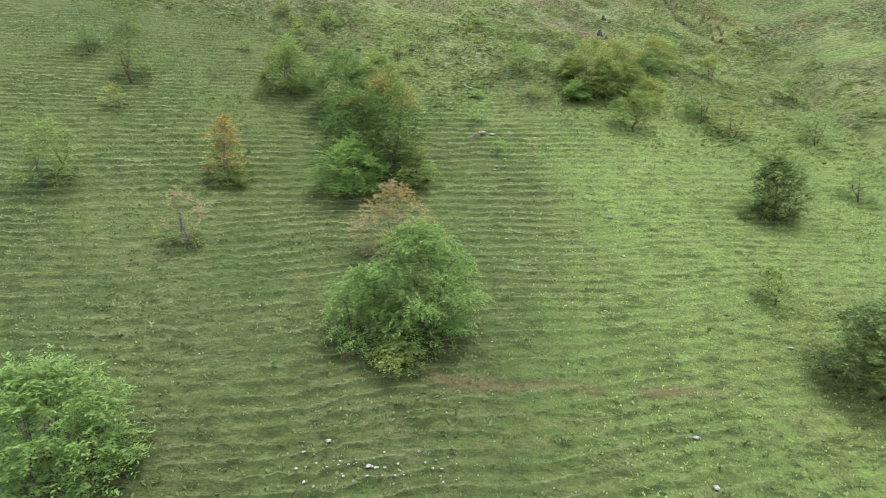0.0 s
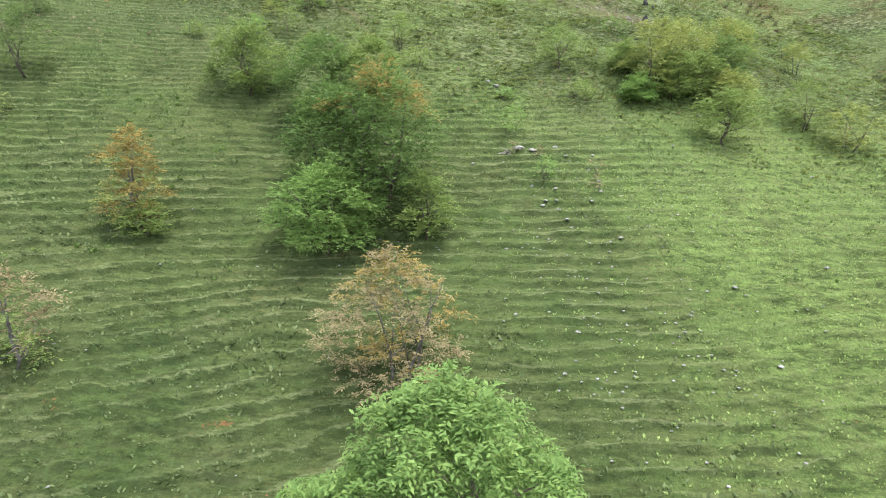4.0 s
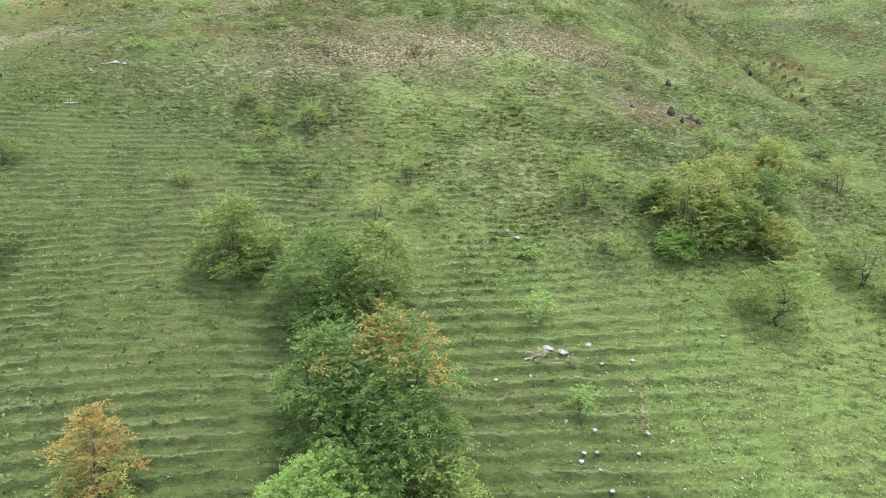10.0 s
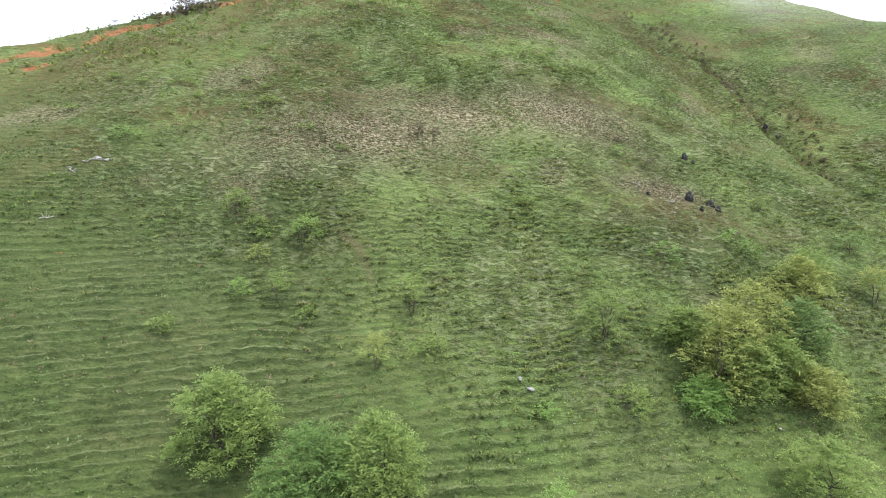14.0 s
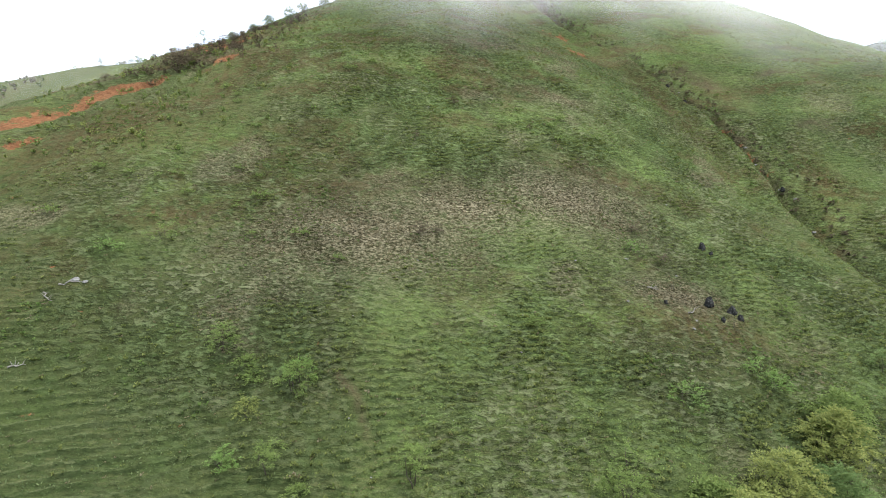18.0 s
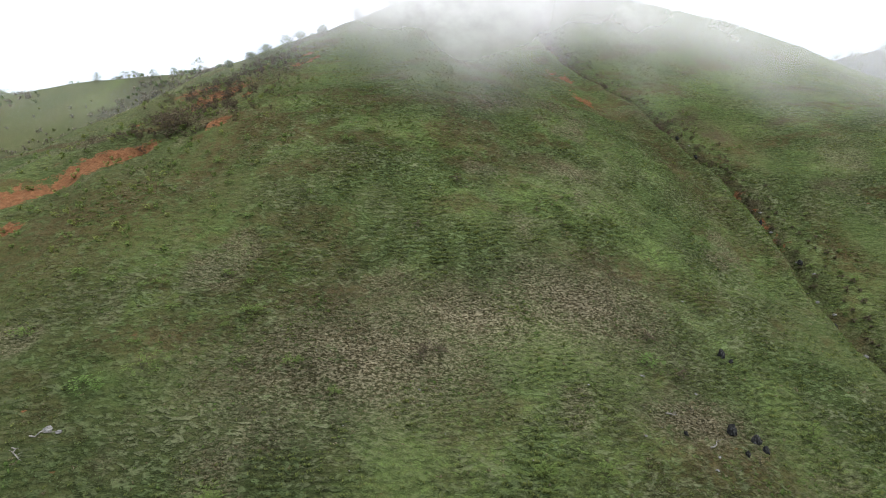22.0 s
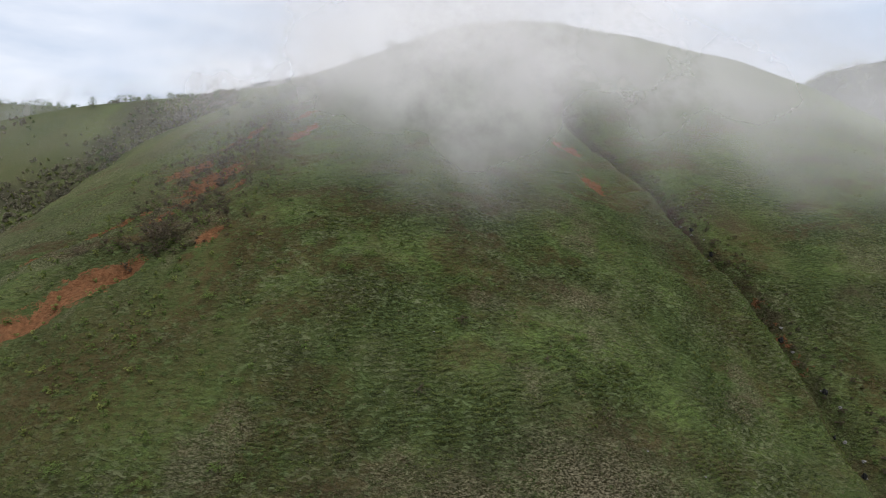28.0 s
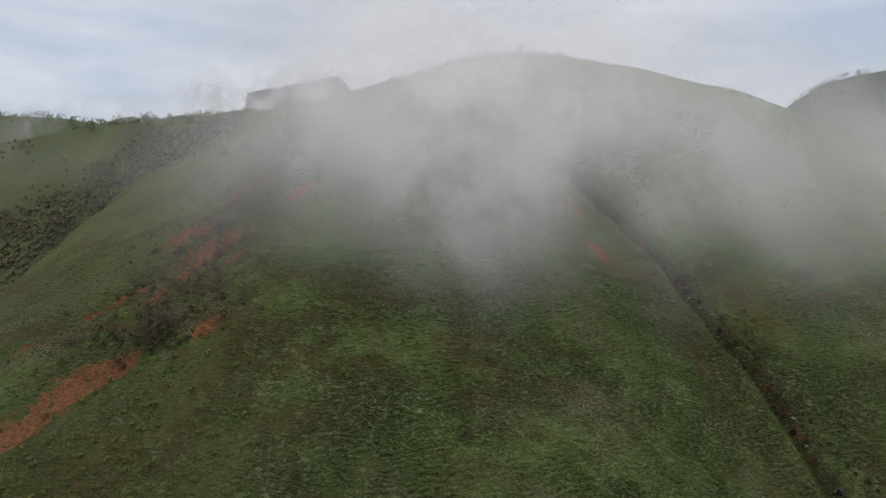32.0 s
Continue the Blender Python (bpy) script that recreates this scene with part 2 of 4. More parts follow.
GRASS = grass_ground()
BLADES = leaf_material("grass_blades", (0.082, 0.108, 0.028), (0.220, 0.240, 0.076), 0.8)
PASTURE = leaf_material("pasture_blades", (0.074, 0.104, 0.040), (0.172, 0.204, 0.088), 0.8)
DRYBLADES = leaf_material("dry_grass_blades", (0.150, 0.126, 0.066), (0.350, 0.300, 0.190), 0.85)
UPPER = leaf_material("upper_slope_blades", (0.110, 0.128, 0.034), (0.238, 0.240, 0.074), 0.8)
MEADOW = leaf_material("meadow_blades", (0.158, 0.224, 0.068), (0.270, 0.335, 0.114), 0.8)
WEEDS = leaf_material("weed_leaves", (0.075, 0.120, 0.030), (0.140, 0.195, 0.052), 0.7)
LEAVES = {
    "green": leaf_material("mid_green_leaves", (0.095, 0.140, 0.034), (0.213, 0.271, 0.076)),
    "bright": leaf_material("bright_green_leaves", (0.108, 0.186, 0.042), (0.210, 0.300, 0.084)),
    "dark": leaf_material("dark_green_leaves", (0.062, 0.098, 0.029), (0.160, 0.210, 0.062)),
    "olive": leaf_material("olive_leaves", (0.138, 0.166, 0.042), (0.285, 0.305, 0.088)),
    "bluish": leaf_material("grey_green_leaves", (0.080, 0.130, 0.038), (0.185, 0.245, 0.080)),
    "brown": leaf_material("withered_leaves", (0.160, 0.132, 0.070), (0.320, 0.258, 0.140), 0.8),
    "orange": leaf_material("orange_leaves", (0.165, 0.120, 0.036), (0.325, 0.245, 0.076), 0.7),
    "valley": leaf_material("valley_scrub_leaves", (0.200, 0.184, 0.130), (0.300, 0.270, 0.190), 0.8),
    "fresh": leaf_material("fresh_green_leaves", (0.086, 0.148, 0.036), (0.195, 0.278, 0.078)),
    "deep": leaf_material("deep_green_leaves", (0.058, 0.104, 0.026), (0.155, 0.225, 0.062)),
    "heath": leaf_material("dark_scrub_leaves", (0.066, 0.054, 0.036), (0.165, 0.128, 0.080), 0.7),
}
BARK = rough_material("bark", (0.040, 0.032, 0.024), (0.090, 0.074, 0.058), 2.5, 0.04)
GREYBARK = rough_material("grey_bark", (0.060, 0.054, 0.046), (0.120, 0.110, 0.096), 2.5, 0.04)
PALESTONE = rough_material("pale_stone", (0.115, 0.111, 0.100), (0.275, 0.266, 0.245), 2.0, 0.08, spots=(0.045, 0.042, 0.034))
DARKSTONE = rough_material("dark_stone", (0.014, 0.014, 0.013), (0.036, 0.035, 0.032), 1.6, 0.1, spots=(0.090, 0.090, 0.084))
PALEWOOD = rough_material("bleached_wood", (0.150, 0.138, 0.116), (0.300, 0.280, 0.245), 3.0, 0.02)
MIST = mist_material()

# ---- the shape of the hillside ----
def curve(keys, v):
    """A smooth curve through (v, value) keys that does not overshoot."""
    k = np.array(keys, float)
    a, b = k[:, 0], k[:, 1]
    h = np.diff(a)
    d = np.diff(b) / h
    m = np.zeros(len(a))
    same = d[:-1] * d[1:] > 0
    m[1:-1][same] = 2 * d[:-1][same] * d[1:][same] / (d[:-1] + d[1:])[same]
    m[0], m[-1] = d[0], d[-1]
    v = np.clip(v, a[0], a[-1])
    i = np.clip(np.searchsorted(a, v) - 1, 0, len(h) - 1)
    s = (v - a[i]) / h[i]
    return (b[i] * (1 + 2 * s) * (1 - s) ** 2 + m[i] * h[i] * s * (1 - s) ** 2
            + b[i + 1] * s * s * (3 - 2 * s) + m[i + 1] * h[i] * s * s * (s - 1))


# Lines that run up the hill: (y, x) and (y, z).
SHOULDER = ([(-80, -190), (100, -172), (220, -168), (285, -180), (360, -204), (420, -216), (480, -200), (640, -320), (1000, -500)],
            [(-80, -60), (60, -5), (150, 42), (220, 63), (285, 78), (360, 93), (420, 110), (480, 122), (640, 160), (1000, 130)])
SCARP = ([(-80, -80), (100, -82), (200, -86), (294, -95), (400, -105), (640, -210), (1000, -300)],
         [(-80, -55), (40, -13), (100, 24), (140, 48.5), (200, 78), (265, 101), (294, 109), (400, 143), (640, 168), (1000, 140)])
CREST = ([(-80, -10), (60, -12), (200, -15), (300, -15), (450, 18), (640, -60), (1000, -150)],
         [(-80, -58), (20, -24), (40, -15.5), (63, -5.5), (88, 10.5), (103, 19.5), (139, 43), (175, 68), (207, 88), (250, 105.5), (300, 125.5), (380, 166), (420, 184), (450, 191), (640, 172), (1000, 140)])
GULLY = ([(-80, 70), (80, 78), (140, 84), (183, 83), (214, 76), (248, 66), (295, 48.5), (360, 42), (450, 70), (1000, 100)],
         [(-80, -62), (40, -22), (80, -5), (140, 22), (183, 43), (214, 65), (248, 86), (295, 110), (360, 150), (415, 179), (450, 192), (1000, 120)])
RIDGE = ([(-80, 250), (100, 225), (250, 215), (320, 222), (362, 236), (420, 232), (460, 215), (1000, 300)],
         [(-80, -10), (100, 28), (180, 54), (250, 79), (320, 103), (362, 116), (420, 143), (460, 160), (1000, 110)])

VALLEY = [(-80, -330), (200, -310), (300, -300), (400, -296), (460, -280), (520, -205), (600, -140), (1000, -100)]


def fall3(v):
    v = np.clip(v, 0, 1)
    return v * v * (3 - 2 * v)


def wave(x, y, scale, seed):
    """Smooth unevenness between about -1 and 1, from a few crossed waves."""
    r = np.random.RandomState(seed)
    out = 0
    for k in range(7):
        a, f, p = r.uniform(0, 6.28), r.uniform(0.6, 1.7) / scale, r.uniform(0, 6.28)
        out = out + np.sin((x * np.cos(a) + y * np.sin(a)) * f * 6.28 + p + 1.3 * np.sin((x * np.sin(a) - y * np.cos(a)) * f * 3.1 + p * 2))
    return out / 3.2


def hill(x, y):
    """The height of the bare hillside."""
    x, y = np.asarray(x, float), np.asarray(y, float)
    yy = np.clip(y, -80, 1000)
    xs = [curve(p[0], yy) for p in (SHOULDER, SCARP, CREST, GULLY, RIDGE)]
    zs = [curve(p[1], yy) for p in (SHOULDER, SCARP, CREST, GULLY, RIDGE)]
    xs = [xs[0] - 420, xs[0] - 75] + xs + [xs[4] + 170, xs[4] + 500]
    deep = 72 - 66 * np.clip((yy - 420) / 180, 0, 1)
    zs = [zs[0] - deep + 12, zs[0] - deep] + zs + [zs[4] - 75, zs[4] - 60]
    out = np.where(x < xs[0], zs[0], zs[-1]) + 0.0 * x
    d = [(zs[i + 1] - zs[i]) / (xs[i + 1] - xs[i]) for i in range(len(xs) - 1)]
    m = [0 * yy] + [0.5 * (d[i] + d[i + 1]) for i in range(len(d) - 1)] + [0 * yy]
    m[2] = 0.62 * m[2]
    m[3] = np.clip(m[3], 0.1, 0.5)
    for i in range(len(d)):
        h = xs[i + 1] - xs[i]
        m0, m1 = m[i], m[i + 1]
        if i == 4:
            m1 = 1.6 * d[4]
        if i == 5:
            m0 = 0.9 * d[5]
        s = (x - xs[i]) / h
        z = (zs[i] * (1 + 2 * s) * (1 - s) ** 2 + m0 * h * s * (1 - s) ** 2 + zs[i + 1] * s * s * (3 - 2 * s) + m1 * h * s * s * (s - 1))
        out = np.where((s >= 0) & (s < 1), z, out)
    # the side valley behind the shoulder
    out = out - curve([(-80, 0), (200, 10), (300, 30), (400, 46), (470, 36), (540, 14), (600, 0), (1000, 0)], yy) * np.exp(-((x - curve(VALLEY, yy)) / curve([(-80, 70), (400, 52), (540, 40), (1000, 40)], yy)) ** 2)
    far = np.hypot(x, y - 250)
    fade = np.clip((far - 520) / 500, 0, 1)
    out = out * (1 - fade) + fade * (20 + 12 * wave(x, y, 600, 3))
    # hills far off
    for cx, cy, rx, ry, top in ((-1000, 1150, 560, 230, 200), (-480, 1000, 330, 150, 188), (-1700, 1500, 500, 400, 230), (1050, 1250, 400, 420, 300), (900, 2300, 700, 400, 260), (300, 3200, 1500, 500, 150)):
        q = np.hypot((x - cx) / rx, (y - cy) / ry)
        bell = np.exp(-q ** 4 * 0.7)
        out = np.maximum(out, top * bell * (1 + 0.03 * wave(x, y, 170, int(abs(cx)))) - 200 * (1 - bell))
    # a slanting table mountain
    side = fall3((x + 690) / 50) * fall3((-305 - x) / 40) * np.clip((y - 1640) / 40, 0, 1) * np.clip((2000 - y) / 150, 0, 1)
    out = np.maximum(out, side * (320 + 0.17 * (x + 594) + 1.2 * wave(x, y, 90, 9)) - 300 * (1 - side))
    near = np.clip(1.3 - far / 500, 0, 1)
    return out + near * (1.1 * wave(x, y, 60, 5) + 0.22 * wave(x, y, 19, 6))


def lattice(x, y, scale, seed):
    """Value noise between -1 and 1 at one scale."""
    g = np.random.RandomState(seed).uniform(-1, 1, (256, 256))
    u, v = np.asarray(x) / scale, np.asarray(y) / scale
    i, j = np.floor(u).astype(int), np.floor(v).astype(int)
    a, b = u - i, v - j
    a, b = a * a * (3 - 2 * a), b * b * (3 - 2 * b)
    i0, i1, j0, j1 = i % 256, (i + 1) % 256, j % 256, (j + 1) % 256
    return (g[i0, j0] * (1 - a) + g[i1, j0] * a) * (1 - b) + (g[i0, j1] * (1 - a) + g[i1, j1] * a) * b


def fall(v, lo, hi):
    s = np.clip((v - lo) / (hi - lo), 0, 1)
    return s * s * (3 - 2 * s)


def blob(x, y, cx, cy, rx, ry, turn=0.0):
    c, s = math.cos(radians(turn)), math.sin(radians(turn))
    u, v = (x - cx) * c + (y - cy) * s, (y - cy) * c - (x - cx) * s
    return np.exp(-((u / rx) ** 2 + (v / ry) ** 2))


# Slips of red earth on the left shoulder and small ones higher up: x, y, half length, half width, turn.
SLIPS = [(-94.5, 188, 13, 6.3, 42), (-105.5, 177, 11, 5.6, 42), (-87, 194.5, 6, 4.4, 42), (-94, 296, 13, 5.5, 60), (-84, 244.5, 12, 7.0, 45), (-98, 256, 10, 6.0, 50), (-90, 222, 7, 3.0, 48), (-63, 276, 10, 5.0, 75), (-104, 223, 11, 2.2, 46), (-67.5, 201.5, 4, 2.6, 50), (-118, 209, 9, 1.8, 46), (-88, 232, 6, 2.2, 55), (-74, 236, 5, 1.6, 60), (-97, 163, 4, 3.0, 40),
         (39, 277, 8, 3.2, 130), (42, 249, 8, 3.0, 110), (-71, 307, 8, 3.0, 60)]
# Worn cattle trails: from x, y to x, y.
TRAILS = [(-22.5, 116.2, -18.8, 113.6), (-18.8, 113.6, -16.2, 111.2), (-13.0, 36.9, -1.0, 37.2), (-1.0, 37.2, 9.0, 37.0), (9.0, 37.0, 24.0, 38.5), (-16.2, 111.2, -14.0, 106.0)]


def ground(x, y):
    """The height of the ground with its cattle steps, and the masks of what covers it."""
    z = hill(x, y)
    near = fall(-np.hypot(x, y - 150), -330, -230)
    # the gully and its bank
    gx = curve(GULLY[0], np.clip(y, -80, 1000)) + 3.6 * lattice(x * 0, y, 23, 31) + 1.2 * lattice(x * 0, y, 7, 35) + 2.6 * (1 - fall(y, 165, 205))
    deep = (0.55 * fall(y, 80, 130) + 0.45 * fall(y, 140, 190)) * fall(-y, -420, -350)
    z = z - deep * (5.4 + 1.9 * lattice(x, y, 9, 32)) * np.exp(-((x - gx) / (3.3 + 1.3 * lattice(x * 0, y, 17, 33))) ** 2)
    soil = 0 * z
    for cx, cy, rx, ry, turn in SLIPS:
        s = blob(x, y, cx, cy, rx, ry, turn)
        z = z - 2.2 * s * (0.7 + 0.5 * lattice(x, y, 5, 34))
        soil = np.maximum(soil, 0.85 * np.clip(1.3 * s, 0, 1))
    bank = deep * np.exp(-((x - gx - 2.4) / (3.0 + 1.6 * lattice(x, y, 13, 36))) ** 2) * (0.45 + 0.55 * fall(lattice(x * 0, y, 19, 38), -0.35, 0.3))
    for cx, cy, rx, ry, turn in ((80, 248, 7, 5, 30), (84, 240, 5, 4, 0), (106, 212, 7, 2.4, 20), (113, 248, 9, 3, 10), (138, 281, 10, 4, 0), (62, 268, 5, 9, 0)):
        bank = np.maximum(bank, 0.7 * blob(x, y, cx, cy, rx, ry, turn))
    soil = np.maximum(soil, 0.42 * deep * np.exp(-((x - gx - 2.0) / 1.8) ** 2) * fall(lattice(x * 0, y, 11, 37), 0.0, 0.5))
    z = z + deep * 3.4 * np.exp(-((x - gx + 8.0) / 4.6) ** 2)
    # cattle steps along the contours
    high = fall(y + 0.25 * x - 0.10 * np.abs(x) + 6 * lattice(x, y, 19, 67), 84, 118)
    warp = 0.42 * lattice(x, y, 17, 41) + 0.18 * lattice(x, y, 6.5, 42) + (0.06 + 0.16 * high) * lattice(x * 0.7, y, 2.2, 43) + 0.20 * high * lattice(x, y, 1.3, 55) + 0.45 * high * lattice(x * 0.8, y, 4.4, 68)
    count = np.interp(z + warp, [-200, -6, 8, 30, 400], [-313.3, 10.0, 26.6, 58.5, 630.0])
    rise = np.interp(z, [-9, -3, 12, 25], [0.60, 0.84, 0.84, 0.66])
    f = count - np.floor(count)
    meadow = fall(x - 0.16 * (y - 60) + 7 * lattice(x, y, 15, 57) + 2.5 * lattice(x, y, 4, 58), 1, 27) * fall(-y, -112, -92)
    bold = near * (1 - 0.7 * fall(y, 220, 300)) * (1 - 0.28 * meadow) * np.clip(0.70 - 0.02 * high + 0.42 * lattice(x, y, 9, 44) + (0.14 + 0.65 * high) * lattice(x * 0.8, y, 2.7, 52), 0.05, 1) * (1 - 0.45 * fall(-x, 25, 50) * fall(y, 112, 128))
    step = 0.85 * fall(f, 0.44, 0.70) + 0.15 * fall(f, 0.6, 1.0)
    z = z + (0.80 - 0.24 * high) * bold * rise * (1 - 0.40 * fall(y, 180, 240)) * (step - f)
    # hummocks and tussocks
    amp = near * (1 - 0.5 * meadow)
    z = z + amp * ((0.16 + 0.20 * high) * lattice(x * 0.6, y, 3.1, 45) + 0.40 * high * np.abs(lattice(x * 0.45, y, 6.3, 60)) + (0.12 + 0.14 * high) * lattice(x * 0.8, y, 1.35, 46) + 0.36 * high * np.abs(lattice(x, y, 2.1, 47)) + 0.06 * lattice(x, y, 0.8, 51))
    lip = np.clip(bold, 0, 1) * fall(f, 0.62, 0.72) * (1 - fall(f, 0.84, 0.96))
    tread = np.clip(bold, 0, 1) * fall(f, 0.66, 0.74) * (1 - fall(f, 0.80, 0.90)) * np.clip(0.60 + 0.9 * lattice(x, y, 5.0, 48), 0, 1) * (1 - 0.60 * high)
    trail = 0 * z
    for x0, y0, x1, y1 in TRAILS:
        k = np.clip(((x - x0) * (x1 - x0) + (y - y0) * (y1 - y0)) / ((x1 - x0) ** 2 + (y1 - y0) ** 2), 0, 1)
        trail = np.maximum(trail, np.exp(-((x - x0 - k * (x1 - x0)) ** 2 + (y + 0.5 * lattice(x, y, 3, 39) - y0 - k * (y1 - y0)) ** 2) / 0.30) * np.clip(0.35 + 1.1 * lattice(x, y, 3.5, 40), 0, 1))
    spots = blob(x, y, 18, 177, 9, 6) + blob(x, y, -45, 138, 16, 9, 20) + blob(x, y, 2, 130, 14, 4) + blob(x, y, -8, 190, 16, 7) + blob(x, y, -40, 196, 12, 14) + blob(x, y, -62, 240, 6, 30, -18) + blob(x, y, 12, 128, 16, 4, 6) + blob(x, y, 34, 172, 9, 6) + 0.5 * blob(x, y, -58, 226, 20, 36)
    lush = np.clip((0.55 + 0.30 * fall(y, 40, 62)) * meadow + 0.8 * spots + (0.13 * fall(y, 112, 145) + 0.30 * fall(y, 145, 195) + 0.15 * fall(y, 190, 230)) * (1 - 0.7 * fall(-x, 45, 75)) + (0.15 + 0.55 * fall(y + 0.6 * x, 75, 105)) * fall(lattice(x, y, 38, 49) + 0.5 * lattice(x, y, 11, 53), 0.0, 0.6), 0, 1)
    lush = np.maximum(lush, (0.75 - 0.3 * fall(y, 125, 150)) * fall(x, 44, 58) * (1 - fall(x, 78, 92)) * fall(-y, -230, -150) * (0.7 + 0.3 * lattice(x, y, 16, 50)))
    lush = np.maximum(lush, 0.58 * fall(-x, 92, 120) * (1 - 0.65 * fall(-x, 175, 215)) * fall(y, 170, 230) * fall(-y, -900, -700) * (0.55 + 0.45 * lattice(x, y, 40, 54)))
    lush = np.maximum(lush, 0.55 * fall(x, 88, 110) * fall(y, 170, 220) * fall(-y, -480, -400) * (0.7 + 0.6 * lattice(x, y, 18, 59)))
    dry = 0 * z
    for cx, cy, rx, ry, turn in ((-18, 137, 20, 9, 15), (-2, 146, 12, 6, 0), (19, 152, 17, 8, 8), (34, 136, 9, 4, 10), (6, 216, 15, 4, 10), (24, 188, 8, 5, 0), (26, 222, 9, 4, 0), (-26, 232, 12, 4, 0)):
        dry = np.maximum(dry, (1.0 if cy < 180 else 0.55) * blob(x, y, cx, cy, rx, ry, turn))
    on = fall(y, 96, 120) * (1 - fall(y, 215, 260)) * near
    dry = np.maximum(dry, 0.45 * on * fall(lattice(x, y, 15, 61) + 0.5 * lattice(x, y, 5, 62), 0.45, 0.9))
    dry = np.maximum(dry, 0.50 * fall(-x, 98, 125) * fall(y, 190, 240) * fall(-y, -660, -520) * (0.6 + 0.4 * lattice(x, y, 22, 65)))
    rust = (0.45 + 0.25 * fall(y, 150, 210) + 0.2 * fall(-x, 40, 70)) * near * fall(y, 100, 150) * fall(lattice(x, y * 1.8, 17, 63) + 0.6 * lattice(x, y * 1.8, 5, 64), 0.20, 0.75)
    for cx, cy, rx, ry, turn in ((-27, 146, 16, 4, 15), (31, 162, 15, 4, 0), (-88, 236, 14, 34, 35), (-60, 190, 8, 40, -6), (-50, 136, 14, 4, 10), (-95, 245, 12, 40, 0), (36, 130, 14, 6, 0), (60, 212, 6, 26, 12), (20, 190, 10, 3, 0), (95, 190, 6, 12, 0), (88, 235, 8, 10, 0), (-82, 225, 16, 26, 40), (-72, 262, 10, 24, 30), (-40, 176, 12, 4, 10), (-78, 162, 28, 20, 30), (-22, 208, 14, 4, 0), (8, 236, 14, 4, 0)):
        rust = np.maximum(rust, 0.75 * blob(x, y, cx, cy, rx, ry, turn))
    far = np.hypot(x, y - 150)
    wood = fall(far, 600, 900) * fall(x, 300, 700) + 0.7 * fall(far, 500, 800) * fall(-x, 100, 300)
    wood = np.clip(wood * 0.6 + 1.1 * blob(x, y, -305, 505, 110, 36, 33) + 0.9 * fall(-x, 215, 260) * fall(lattice(x, y, 45, 66) + 0.4 * lattice(x, y, 14, 69), -0.1, 0.4) * fall(-far, -800, -500), 0, 1)
    return z, {"rough": near * (0.12 + 0.88 * high) * (1 - 0.6 * meadow) * (1 - 0.35 * fall(y, 190, 260)) * np.clip(0.74 + 0.6 * lattice(x, y, 13, 56), 0.15, 1) * (1 - 0.5 * fall(-x, 50, 80) * fall(-y, -215, -185)), "tread": tread, "lip": lip, "count": count, "bold": np.clip(bold, 0, 1), "trail": trail, "lush": lush, "dry": dry, "rust": rust, "soil": soil, "wood": wood, "forest": np.maximum(fall(far, 620, 900) * fall(x, 420, 620), fall(y, 1400, 1600)), "bank": bank, "riser": np.clip(bold, 0, 1) * fall(f, 0.42, 0.55) * (1 - fall(f, 0.80, 0.98))}


def stand(x, y):
    """The height of the finished ground at one place."""
    return float(ground(np.array([x]), np.array([y]))[0][0])


def mesh_of(name, verts, faces, mat, smooth=False):
    """A mesh of equal-sided faces from arrays."""
    me = bpy.data.meshes.new(name)
    verts, faces = np.asarray(verts, np.float32), np.asarray(faces, np.int32)
    k = faces.shape[1]
    me.vertices.add(len(verts))
    me.vertices.foreach_set("co", verts.ravel())
    me.loops.add(faces.size)
    me.loops.foreach_set("vertex_index", faces.ravel())
    me.polygons.add(len(faces))
    me.polygons.foreach_set("loop_start", np.arange(0, faces.size, k, dtype=np.int32))
    me.polygons.foreach_set("loop_total", np.full(len(faces), k, np.int32))
    me.polygons.foreach_set("use_smooth", np.full(len(faces), smooth))
    me.materials.append(mat)
    me.update(calc_edges=True)
    return me


def grid_faces(rows, cols):
    i = np.arange(rows * cols).reshape(rows, cols)
    return np.stack([i[:-1, :-1], i[:-1, 1:], i[1:, 1:], i[1:, :-1]], -1).reshape(-1, 4)


def spread(start, end, first, growth):
    out, v, d = [], start, first
    while v < end:
        v, d = v + d, d * growth
        out.append(v)
    return np.array(out)


# ---- the ground: one sheet out to the horizon ----
gx_line = np.concatenate([-spread(150, 4300, 2.0, 1.075)[::-1] , np.arange(-150, -101, 1.8), np.arange(-100, 104.1, 0.75), np.arange(105, 240, 2.2), spread(239, 4300, 2.0, 1.07)])
gy_line = np.concatenate([-spread(30, 900, 0.8, 1.15)[::-1], np.arange(-30, 21.9, 0.9), np.arange(22.3, 120, 0.225), np.arange(120, 165, 0.26), np.arange(165, 214.9, 0.40), np.arange(215, 310, 0.75), spread(309.6, 4600, 1.0, 1.035)])
GX, GY = np.meshgrid(gx_line, gy_line)
GZ, covers = ground(GX, GY)
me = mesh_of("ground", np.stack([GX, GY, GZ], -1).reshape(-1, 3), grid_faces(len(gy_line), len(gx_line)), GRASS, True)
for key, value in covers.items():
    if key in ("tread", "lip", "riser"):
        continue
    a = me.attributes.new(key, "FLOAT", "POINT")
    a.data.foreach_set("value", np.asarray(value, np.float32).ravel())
tagged(new("ground", me), "steep grassy hillside with cattle steps and red earth slips", "hillside", kind="structure")


